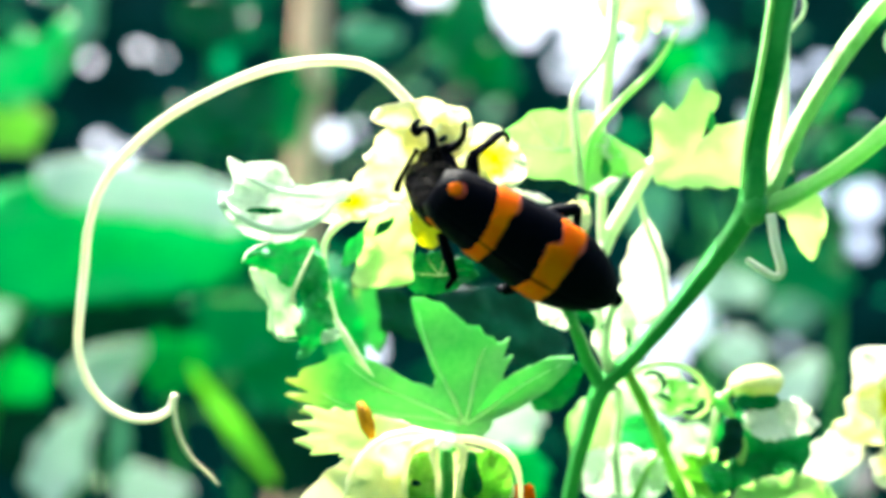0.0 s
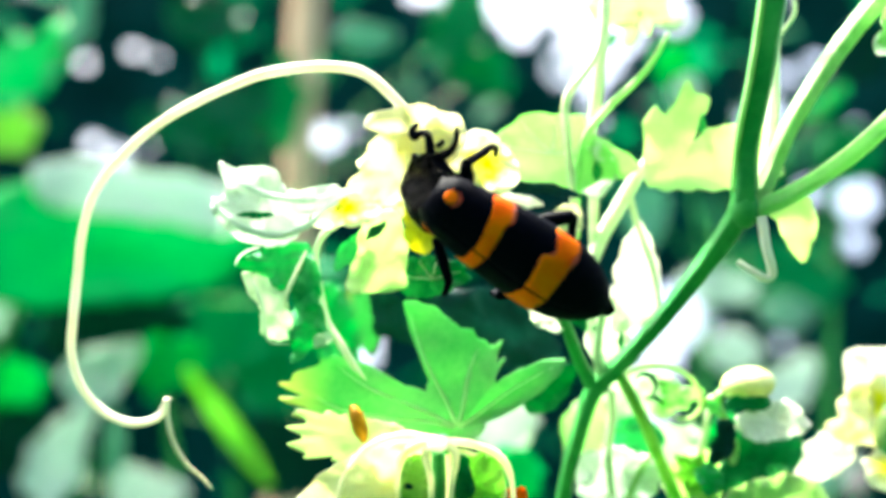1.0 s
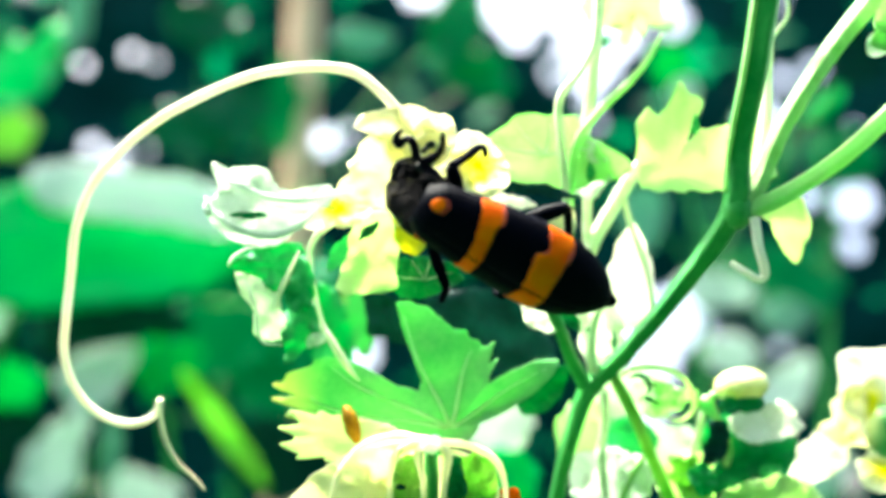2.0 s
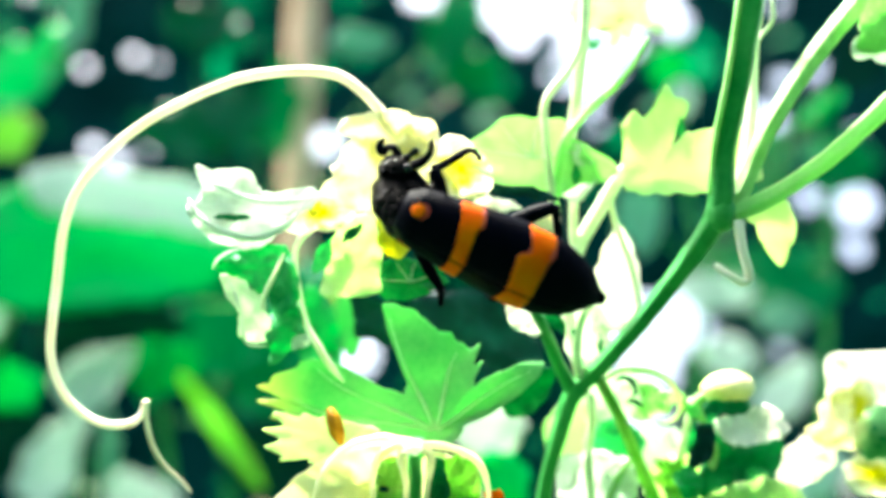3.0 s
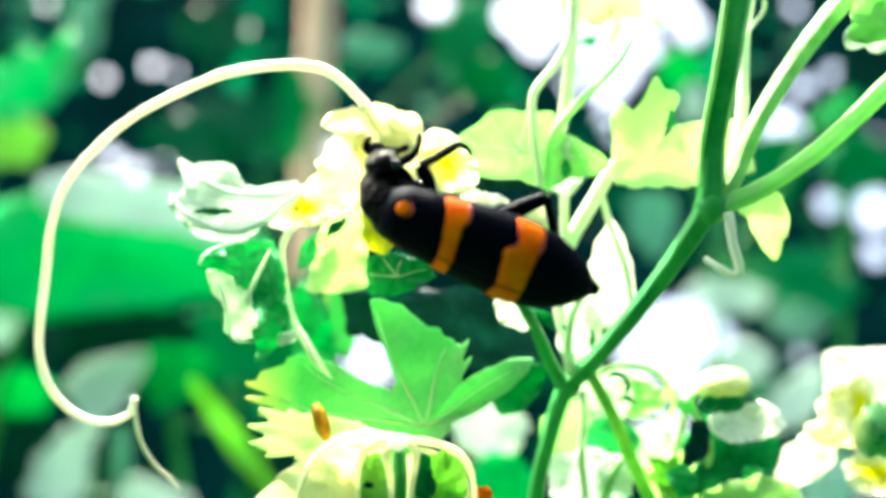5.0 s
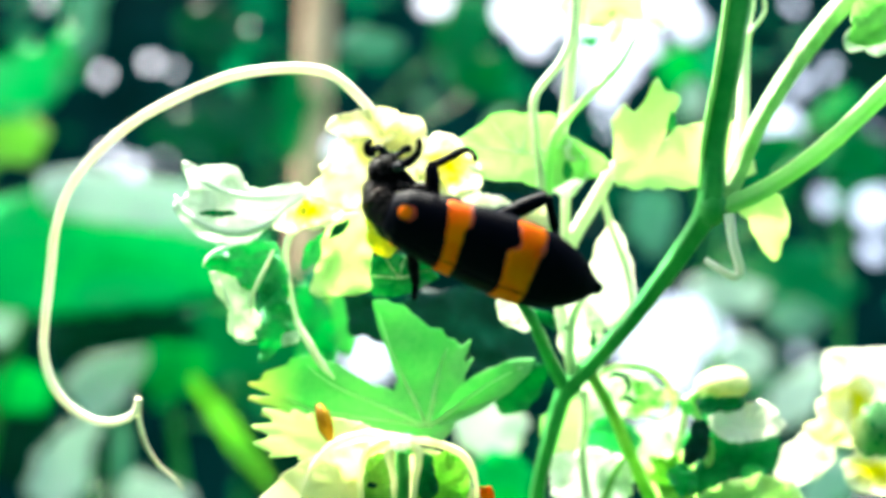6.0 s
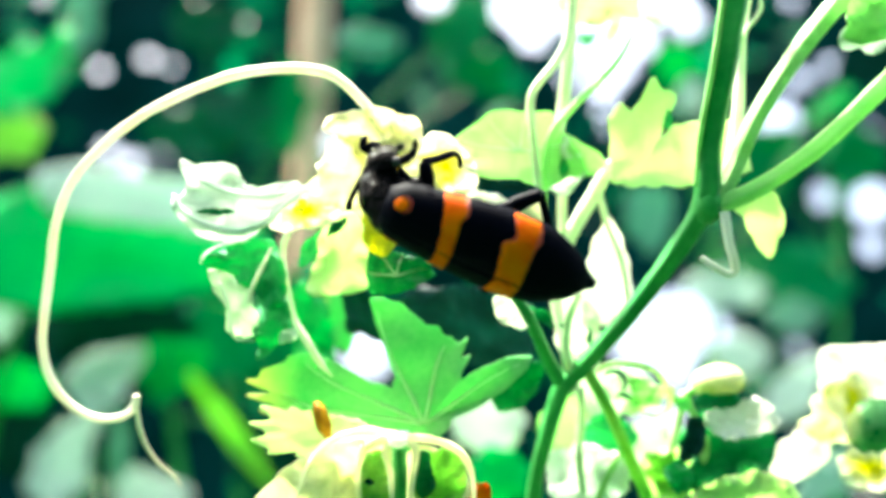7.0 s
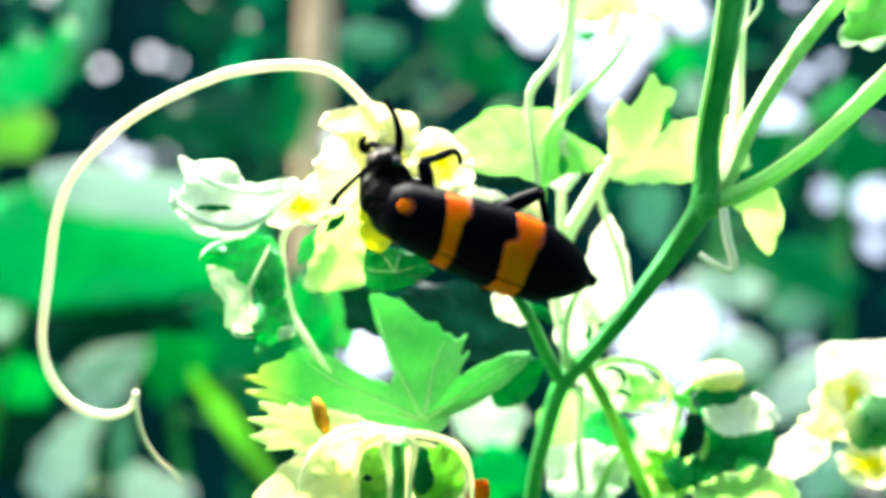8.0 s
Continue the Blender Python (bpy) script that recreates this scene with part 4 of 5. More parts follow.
leaf(vine, (18.5, 9.0, -28.8), [(0, 4.9), (30, 5.2), (60, 4.2), (90, 4.3), (120, 5.2), (150, 6.3), (180, 5.6), (210, 5.6), (270, 4.2), (330, 4.9)], LEAF_PALE, "pale cream leaf", slope=(0, -0.2), ripple=1.5, pleats=(8, 0.5), seed=18, teeth=22, tooth=0.1)
leaf(vine, (27.8, 10.0, -28.7), [(0, 4.2), (45, 4.9), (90, 3.5), (135, 3.5), (180, 3.5), (225, 4.2), (270, 4.2), (315, 4.9)], LEAF_LIGHT, "pale lime leaf", slope=(0, -0.15), ripple=1.5, pleats=(8, 0.5), seed=19, teeth=20, tooth=0.1)
leaf(vine, (37.0, 4.0, -29.9), [(0, 6.0), (20, 5.3), (45, 4.1), (70, 3.3), (90, 3.7), (120, 3.3), (160, 5.3), (180, 7.3), (225, 4.7), (270, 4.0), (315, 4.7)], LEAF_LIGHT, "pale lime leaf edge", slope=(0, -0.2), ripple=1.5, seed=20, teeth=28, tooth=0.1)
leaf(vine, (21.5, 12.0, -24.2), [(0, 3.6), (45, 2.9), (90, 2.9), (135, 3.6), (180, 4.3), (225, 2.9), (270, 2.1), (315, 2.9)], LEAF_MID, "green leaf in the tangle", ripple=1, seed=21, teeth=14, tooth=0.1)
leaf(vine, (27.1, 7.0, -27.4), [(0, 3.0), (30, 1.8), (60, 2.7), (90, 1.6), (135, 3.0), (160, 1.5), (180, 2.3), (225, 1.8), (270, 3.1), (315, 4.1)], SEPAL, "young folded green leaf", ripple=1, seed=25, teeth=14, tooth=0.1)
leaf(vine, (47.7, -4.0, 26.0), [(180, 3.0), (200, 3.4), (220, 4.2), (245, 3.7), (270, 3.1), (300, 3.1), (0, 4.3), (90, 3.7), (135, 3.7)], LEAF_LIME, "lime leaf with a pale rim", slope=(0.2, -0.15), ripple=1, seed=22)
leaf(vine, (46.6, -3.0, 23.7), [(180, 2.4), (150, 2.0), (120, 1.6), (90, 1.2), (0, 3.7), (-30, 3.1), (-90, 1.2), (200, 2.5)], LEAF_PALE, "pale leaf edge", ripple=0.5, seed=23)
leaf(vine, (20.7, 9.0, -4.1), [(90, 7.8), (80, 6.3), (60, 4.2), (20, 2.8), (0, 2.8), (-45, 3.8), (-90, 5.6), (-120, 6.3), (-150, 4.9), (180, 2.8), (130, 3.8), (105, 5.9)], PETAL_WHITE, "cream pointed bract", slope=(0.1, -0.05), ripple=0.8, seed=24)
leaf(vine, (16.6, 8.0, -9.9), [(0, 2.8), (45, 3.4), (90, 4.1), (135, 4.1), (180, 2.6), (225, 3.4), (270, 4.8), (315, 4.1)], PETAL_WHITE, "cream bract", slope=(0.1, -0.1), ripple=1.5, seed=26)
leaf(vine, (7.7, -3.0, -7.0), [(140, 2.6), (110, 1.9), (60, 1.7), (0, 2.0), (-30, 2.7), (-55, 2.6), (-90, 1.6), (180, 1.9)], PETAL_WHITE, "whitish petal", slope=(0.1, -0.1), ripple=0.6, seed=27)
leaf(vine, (21.1, 10.0, 30.6), [(0, 3.5), (45, 4.2), (90, 4.2), (135, 4.9), (180, 7.0), (195, 6.3), (215, 4.2), (240, 3.5), (262, 2.1), (285, 3.9), (310, 2.4), (335, 4.2)], LEAF_LIGHT, "pale lime leaf against the light", slope=(0.1, -0.15), ripple=1.2, seed=29, teeth=24, tooth=0.08)
leaf(vine, (14.4, 4.0, 10.1), [(0, 2.7), (45, 2.7), (90, 3.3), (135, 3.0), (180, 2.3), (225, 3.3), (270, 4.0), (315, 3.0)], LEAF_PALE, "pale young leaf", slope=(0.1, -0.15), ripple=1.2, seed=30, teeth=14, tooth=0.1)

leaf(vine, (4.2, -2.0, 5.7), [(180, 2.5), (150, 1.6), (130, 1.9), (110, 1.0), (90, 0.6), (60, 0.9), (30, 1.1), (5, 2.5), (-8, 3.3), (-20, 2.0), (-60, 1.3), (-90, 1.6), (-150, 1.6)], PETAL_WHITE, "whitish petal scrap", ripple=0.6, seed=47)
# The shade on this leaf edge is in its near-black colour.
leaf(vine, (6.3, -3.0, 7.2), [(180, 3.4), (170, 3.5), (150, 1.0), (120, 0.6), (90, 0.5), (60, 0.6), (30, 1.0), (5, 2.7), (-5, 4.4), (-12, 5.6), (-16, 3.7), (-30, 1.1), (-90, 0.6), (-150, 0.9)], LEAF_SHADE, "leaf edge darkened to show it in shade", slope=(0, -0.25), ripple=0.6, seed=31)

leaf(vine, (18.0, 26.0, -27.8), [(0, 5.6), (45, 4.8), (90, 7.2), (135, 5.6), (180, 4.0), (225, 4.8), (270, 6.4), (315, 6.4)], LEAF_LIME, "pale lime leaf, soft", slope=(0.1, -0.2), ripple=1.6, seed=32, teeth=16, tooth=0.1)
leaf(vine, (31.7, 30.0, -29.5), [(0, 6.6), (45, 4.1), (90, 3.3), (135, 4.9), (180, 5.7), (225, 5.7), (270, 6.6), (315, 7.4)], LEAF_SOFT, "soft pale leaf", slope=(0, -0.2), ripple=1.6, seed=33, teeth=16, tooth=0.1)
leaf(vine, (22.8, 24.0, -19.5), [(0, 7.1), (45, 3.9), (90, 3.1), (135, 3.9), (180, 3.9), (225, 4.7), (270, 4.7), (315, 5.5)], LEAF_SOFT, "soft pale leaf", slope=(0, -0.2), ripple=1.6, seed=34, teeth=16, tooth=0.1)
leaf(vine, (40.9, 28.0, -28.2), [(0, 5.7), (45, 4.9), (90, 4.0), (135, 5.7), (180, 7.3), (225, 5.7), (270, 6.5), (315, 6.5)], LEAF_MID, "green leaf, soft", slope=(0, -0.15), ripple=1.6, seed=35, teeth=16, tooth=0.1)

# Two dark tubes paint the shaded slots of the curled leaf.
stem([(19.3, 4.4, -15.3), (20.3, 4.4, -14.8), (21.5, 4.4, -15.3), (21.9, 4.4, -16.5), (21.4, 4.6, -17.2)], [0.1, 0.3, 0.34, 0.26, 0.08], LEAF_DEEP, "leaf_fold", rough=0.2)
stem([(21.0, 4.4, -17.4), (21.9, 4.4, -17.7), (22.8, 4.6, -18.3)], [0.12, 0.36, 0.1], LEAF_DEEP, "leaf_fold", rough=0.2)
leaf(vine, (24.6, 4.8, -17.4), [(0, 2.0), (30, 1.6), (70, 1.2), (110, 1.7), (140, 3.0), (160, 2.4), (200, 1.2), (250, 0.9), (300, 1.5), (330, 2.0)], LEAF_LIME, "curled young leaf", ripple=0.9, seed=45, teeth=10, tooth=0.12)
leaf(vine, (27.8, 3.0, -27.0), [(0, 2.0), (45, 1.7), (90, 2.0), (135, 1.7), (180, 1.6), (225, 1.3), (270, 2.2), (315, 2.2)], LEAF_MID, "small green leaf", slope=(0, 0.1), ripple=0.8, seed=46, teeth=8, tooth=0.1)
# Dark blade put in for the shaded gap beside the bud stalk.
leaf(vine, (30.1, 5.0, -23.1), [(100, 2.8), (72, 2.9), (50, 2.5), (30, 2.0), (0, 1.6), (-40, 1.6), (-75, 2.1), (-100, 2.8), (-120, 3.7), (-130, 2.6), (-143, 1.7), (180, 1.1), (129, 1.3)], LEAF_SHADE, "leaf darkened to stand for shade", ripple=0.6, seed=37)
# Highlight on the curved leaf, put in as a lighter green piece.
leaf(vine, (36.7, 4.4, -26.5), [(0, 1.5), (40, 1.1), (90, 0.8), (140, 1.2), (190, 1.5), (240, 1.2), (290, 0.8), (330, 1.2)], LEAF_MID, "lighter green piece for a lit patch", slope=(0.1, 0.15), ripple=0.5, seed=64)
stem([(16.7, 6.0, -16.9), (17.1, 7.0, -20.5), (16.8, 8.0, -24.8), (17.5, 9.0, -30.5)], [0.5, 0.55, 0.5], STEM_PALE)
stem([(29.7, 8.0, -17.9), (29.0, 8.0, -22.0), (28.3, 9.0, -26.4), (27.8, 10.0, -32.2)], [0.35, 0.45, 0.45], STEM_PALE)
stem([(22.3, 7.0, -24.6), (20.8, 8.0, -27.5), (19.2, 9.0, -31.9)], [0.3, 0.4, 0.4], STEM_LIGHT)

# Shaded gap between the bracts, painted as a dark sliver.
leaf(vine, (17.7, 5.0, -10.8), [(90, 1.3), (70, 0.8), (30, 0.5), (0, 0.4), (300, 0.5), (270, 1.3), (250, 0.7), (180, 0.3), (120, 0.5)], LEAF_DEEP, "dark sliver for a gap between bracts", ripple=0.3, seed=52)
leaf(vine, (14.2, 2.0, -9.1), [(0, 0.5), (60, 0.3), (120, 0.4), (180, 0.5), (240, 0.3), (300, 0.3)], LEAF_DEEP, "tiny dark speck on a bract", ripple=0.2, seed=53)
leaf(vine, (11.3, -1.0, -7.7), [(150, 2.2), (165, 1.7), (120, 0.9), (60, 0.8), (20, 1.0), (-20, 1.4), (-50, 1.9), (-70, 1.0), (-120, 0.6), (180, 1.3)], LEAF_DEEP, "small deep green leaf", ripple=0.4, seed=54)
leaf(vine, (23.0, 40.0, 32.5), [(30, 1.8), (80, 0.9), (140, 1.4), (190, 1.9), (230, 1.1), (290, 1.4), (330, 0.9)], LEAF_MID, "small green leaf against the sky", ripple=0.6, seed=55)
leaf(vine, (37.4, 60.0, 40.3), [(0, 2.8), (40, 1.6), (90, 1.2), (150, 2.0), (180, 2.6), (220, 1.4), (270, 1.4), (320, 2.0)], LEAF_SOFT, "small pale leaf against the sky", ripple=0.6, seed=56)
leaf(vine, (28.3, 50.0, 35.6), [(0, 1.3), (60, 2.4), (90, 1.9), (150, 1.3), (180, 1.3), (240, 2.3), (270, 1.9), (330, 1.3)], LEAF_LIGHT, "small pale leaf against the sky", ripple=0.6, seed=57)
# The main stem's lit left edge, put in as a pale tube.
stem([(29.9, -9.0, 29.5), (29.5, -9.0, 26.0), (28.4, -9.0, 18.9), (27.3, -8.0, 11.4), (27.1, -7.6, 6.6)], [0.3, 0.32, 0.34, 0.3, 0.12], STEM_LIGHT, "stem_lit_edge", "pale tube painting the lit edge of the stem")

leaf(vine, (9.7, -5.0, 3.7), [(90, 1.7), (60, 1.9), (30, 1.8), (0, 1.7), (-45, 2.0), (-90, 2.0), (-140, 2.0), (180, 1.6), (150, 1.8), (120, 1.7)], PETAL, "small cream petal behind the beetle", ripple=0.4, seed=62, teeth=7, tooth=0.1)
leaf(vine, (25.8, -0.6, 14.6), [(90, 1.3), (60, 0.6), (0, 0.4), (300, 0.6), (270, 1.0), (220, 0.8), (180, 0.4), (120, 0.6)], LEAF_MID, "small brown-green leaf tip", ripple=0.2, seed=58)
# Darker green sliver painting the shaded hollow of the young leaf.
leaf(vine, (14.2, 2.2, 9.2), [(90, 1.4), (60, 0.8), (20, 0.7), (320, 0.6), (270, 1.0), (230, 0.7), (180, 0.5), (130, 0.7)], LEAF_MID, "green sliver for a dark hollow in a leaf", ripple=0.2, seed=59)

# Flowers.


def flower(heart, size, label):
    """The green receptacle of a flower."""
    bm = ball(heart, size)
    for v in bm.verts:
        v.co += (v.co - Vector(heart)) * 0.3 * noise.noise(v.co * 0.9)
    core = part("flower", bm, LEAF, vine, label)
    HEARTS[core.name] = heart[0]
    return core


HEARTS = {}


def petal(core, middle, reach, mat, shape):
    HEARTS[core.name] += 1
    leaf(core, middle, reach, mat, name="petal", around=130, rings=10, pleats=(7, 0.28), seed=39 + HEARTS[core.name], **shape)


top_flower = petals_of = flower((-5.5, -9.0, 7.1), (1.6, 1.2, 2.0), "ragged cream and yellow flower, partly eaten")
petal(petals_of, (-7.5, -10.0, 12.2), [(182, 3.6), (178, 4.5), (174, 5.2), (168, 5.4), (158, 5.0), (140, 3.6), (110, 3.0), (90, 2.9), (70, 3.1), (45, 3.5), (20, 4.7), (5, 4.1), (-30, 4.1), (-90, 3.6), (-150, 2.6), (-165, 2.3)], PETAL, dict(slope=(0.05, -0.05), ripple=0.9, teeth=23, tooth=0.07))
petal(petals_of, (-4.2, -11.0, 12.3), [(0, 2.0), (45, 2.1), (90, 1.8), (135, 1.8), (180, 2.3), (225, 2.9), (270, 3.5), (315, 2.5)], PETAL, dict(ripple=0.7))
petal(petals_of, (-9.3, -10.0, 8.2), [(180, 4.0), (165, 4.4), (150, 3.8), (120, 4.2), (90, 4.1), (45, 4.1), (0, 4.1), (-45, 4.7), (-90, 3.8), (-120, 4.1), (-145, 5.0), (-160, 5.8)], PETAL, dict(ripple=1.0, slope=(0, -0.05), teeth=19, tooth=0.08))
petal(petals_of, (-5.0, -8.0, 7.2), [(0, 4.8), (45, 4.8), (90, 4.2), (135, 4.8), (180, 4.8), (225, 5.4), (270, 5.4), (315, 4.8)], PETAL, dict(ripple=1))
petal(petals_of, (-7.3, -9.2, 2.5), [(90, 4.1), (45, 2.9), (0, 2.1), (-45, 2.9), (-70, 3.2), (-90, 2.7), (-120, 1.9), (180, 1.0), (135, 1.7)], PETAL_YELLOW, dict(ripple=0.5))
petal(petals_of, (-15.0, -10.2, 4.8), [(0, 0.6), (45, 1.0), (90, 0.7), (135, 0.5), (180, 0.6), (225, 0.9), (270, 0.9), (315, 0.6)], PETAL_YELLOW, dict(ripple=0.3))
petal(petals_of, (0.1, -9.0, 9.5), [(90, 3.1), (115, 3.5), (65, 2.7), (45, 2.4), (30, 2.5), (10, 2.9), (-10, 3.4), (-35, 4.2), (-60, 4.1), (-90, 3.5), (-120, 4.1), (180, 3.5), (150, 3.2)], PETAL_MIX, dict(ripple=1))
petal(petals_of, (-15.0, -9.0, 4.2), [(180, 2.6), (205, 3.7), (225, 2.9), (270, 1.6), (315, 2.4), (0, 4.1), (30, 4.1), (60, 2.6), (90, 2.2), (135, 2.0)], PETAL_MIX, dict(ripple=1))
petal(petals_of, (-11.1, -7.0, -0.8), [(90, 5.1), (75, 5.4), (110, 4.2), (130, 3.5), (160, 2.5), (180, 2.6), (205, 3.6), (222, 5.0), (234, 4.9), (250, 4.1), (270, 3.8), (295, 4.0), (312, 4.3), (330, 3.1), (0, 2.9), (45, 3.8)], LEAF_LIGHT, dict(ripple=0.5))
petals_of = flower((-4.7, -9.0, -20.3), (1.5, 1.3, 1.1), "pale yellow hanging flower with curved green ribs")
petal(petals_of, (-11.3, -10.0, -24.1), [(40, 7.3), (55, 5.7), (75, 4.4), (100, 4.0), (125, 3.8), (157, 4.7), (180, 6.4), (194, 8.7), (215, 6.4), (270, 4.1), (315, 5.8), (0, 5.8), (20, 6.4)], PETAL, dict(ripple=1.8, slope=(0, -0.15)))
petal(petals_of, (-6.9, -11.0, -23.9), [(0, 1.5), (45, 2.3), (70, 3.0), (90, 3.2), (110, 2.9), (135, 2.3), (180, 1.7), (225, 2.6), (270, 3.5), (315, 2.6)], SEPAL, dict(ripple=0.8, slope=(0, -0.1)))
petal(petals_of, (-0.8, -11.0, -23.9), [(0, 3.2), (25, 3.3), (45, 3.6), (70, 3.5), (90, 3.1), (110, 3.2), (135, 3.3), (160, 2.3), (180, 2.2), (225, 2.9), (270, 3.5), (315, 3.5)], SEPAL, dict(ripple=0.8, slope=(0, -0.1)))
petal(petals_of, (-4.7, -8.0, -26.1), [(0, 7.7), (20, 7.4), (45, 6.5), (70, 5.7), (90, 5.7), (110, 5.7), (135, 6.5), (160, 7.1), (180, 7.7), (270, 3.6)], PETAL, dict(ripple=1, slope=(0, -0.15)))
petal(petals_of, (4.0, -7.0, -26.4), [(0, 1.2), (45, 1.3), (90, 1.1), (135, 1.3), (180, 1.6), (270, 1.8)], ORANGE, dict(ripple=0.3))
for run in ([(-4.5, -12.0, -19.2), (-7.0, -12.5, -19.5), (-8.3, -12.8, -20.9), (-8.7, -12.8, -23.2), (-8.6, -12.5, -26.1)], [(-4.5, -12.0, -19.2), (-0.8, -12.5, -19.5), (1.8, -12.8, -20.8), (2.9, -12.8, -23.2), (3.1, -12.5, -26.1)],
            [(-4.8, -11.5, -19.2), (-8.2, -11.8, -18.7), (-11.4, -12.0, -19.6), (-13.6, -12.0, -21.9), (-15.1, -12.0, -25.6)], [(-4.5, -12.0, -19.2), (-2.8, -12.8, -20.3), (-3.2, -13.0, -23.1), (-3.3, -12.8, -26.0)], [(-4.5, -12.0, -19.2), (-5.8, -12.8, -20.3), (-5.3, -13.0, -23.1), (-5.3, -12.8, -26.0)]):
    stem(run, [0.4, 0.42, 0.34, 0.24], PETAL, "flower_rib", "curved cream flower rib", rough=0.22)
bm = ball((-4.6, -13.0, -19.5), (1.0, 0.6, 0.65))
for v in bm.verts:
    v.co.z += 0.25 * noise.noise(v.co * 1.6)
part("flower_knob", bm, PETAL_WHITE, vine)
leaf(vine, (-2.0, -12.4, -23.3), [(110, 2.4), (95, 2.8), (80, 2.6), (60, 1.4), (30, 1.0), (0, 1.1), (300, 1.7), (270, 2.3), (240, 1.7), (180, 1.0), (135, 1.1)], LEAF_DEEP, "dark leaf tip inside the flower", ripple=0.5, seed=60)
# Near-black piece put in for the shade of a hole here.
leaf(vine, (-7.6, -12.4, -23.8), [(0, 0.5), (60, 0.3), (120, 0.4), (180, 0.5), (240, 0.3), (300, 0.3)], LEAF_SHADE, "dark piece for a hole in the flower", ripple=0.1, seed=61)
stem([(-4.5, -11.5, -20.6), (-4.5, -12.0, -23.4), (-4.6, -11.0, -27.1)], [0.7, 0.8, 0.8], STEM, "flower_stalk")
stem([(-4.6, -11.0, -27.1), (-1.5, -4.0, -34.6), (10.4, 12.0, -50.6)], [0.8, 0.9, 1.0], STEM, "flower_stalk")
petals_of = flower((53.7, 9.0, -22.3), (3.0, 2.2, 3.2), "open yellow flower with a green heart")
petal(petals_of, (52.5, 12.0, -16.3), [(180, 4.1), (165, 4.4), (152, 5.3), (145, 5.4), (130, 4.7), (110, 4.0), (90, 3.9), (60, 4.4), (30, 7.1), (0, 6.4), (-45, 5.7), (-90, 6.4), (-120, 5.7), (-150, 4.4)], PETAL_WHITE, dict(ripple=1, slope=(0, -0.1)))
petal(petals_of, (50.6, 12.6, -21.4), [(180, 3.4), (200, 4.9), (225, 4.4), (270, 3.6), (315, 5.0), (0, 4.3), (45, 4.3), (90, 4.3), (135, 3.6)], PETAL, dict(ripple=1))
petal(petals_of, (52.4, 11.0, -19.4), [(0, 1.4), (60, 3.3), (100, 4.2), (130, 1.8), (200, 1.4), (240, 4.2), (280, 5.7), (320, 2.1)], PETAL_MIX, dict(ripple=0.5, slope=(0, 0.35)))
petal(petals_of, (53.9, 11.0, -27.7), [(0, 4.2), (45, 3.1), (90, 2.4), (135, 2.8), (160, 3.5), (180, 3.4), (225, 3.5), (270, 3.1), (315, 4.2)], PETAL_MIX, dict(ripple=1))
petal(petals_of, (47.4, 15.0, -26.8), [(40, 5.7), (60, 4.4), (90, 3.1), (130, 2.8), (180, 3.5), (215, 5.1), (235, 5.3), (270, 3.5), (315, 2.9), (0, 3.7)], PETAL_WHITE, dict(ripple=1))
stem([(57.2, 16.0, -25.0), (61.2, 18.0, -34.4), (59.1, 20.0, -50.2), (10.4, 12.0, -50.6)], [0.9, 1.0, 1.0], STEM, "flower_stalk")
leaf(vine, (28.4, 4.0, -18.5), [(30, 0.8), (90, 0.6), (135, 1.3), (160, 0.9), (220, 0.6), (300, 1.2), (330, 1.4)], LEAF, "small green sepal", ripple=0.3, seed=63)
bud = part("bud", ball((33.5, 6.0, -16.3), (3.3, 2.6, 2.1), Matrix.Rotation(radians(-8), 4, "Y")), BUD, vine, "cream yellow round flower bud")
leaf(bud, (32.4, 3.0, -18.0), [(0, 3.0), (10, 2.9), (40, 1.1), (60, 0.7), (120, 0.7), (160, 2.0), (180, 2.5), (190, 2.9), (215, 1.2), (270, 0.9), (320, 1.5)], LEAF_DEEP, name="sepal", ripple=0.5, around=80)
stem([(31.3, 6.0, -16.9), (29.7, 6.0, -18.0), (30.8, 6.0, -21.0), (32.0, 6.0, -24.0), (31.5, 7.0, -27.3), (29.0, 8.0, -31.7)], [0.55, 0.5, 0.5, 0.5], STEM_LIGHT, "flower_stalk")

for x, y, z, r in ((52.4, 7.6, -21.6, 0.7), (53.2, 7.4, -22.4, 0.8), (53.9, 7.7, -21.7, 0.7), (52.9, 7.7, -23.2, 0.7), (54.0, 7.9, -23.0, 0.6)):
    part("flower_heart", ball((x, y, z), (r, 0.6, r * 1.1), u=12, v=8), LEAF_DEEP, vine, "deep green lump in a flower's heart")
larva = thing("larva", place((-13.0, -7.0, -18.4)), "small orange-brown larva resting on a leaf", "larva")
part("body", tube([(-13.7, -6.8, -16.6), (-13.2, -7.5, -17.6), (-12.8, -7.8, -18.8), (-12.4, -7.6, -20.2)], [0.4, 0.78, 0.82, 0.78, 0.4], sides=12, step=6, rough=0.08), LARVA, larva)

# ---- the beetle ----
# Its own space, in millimetres: x ahead, y to its left, z out of its back.
FRONT, TAIL = 7.8, -13.2


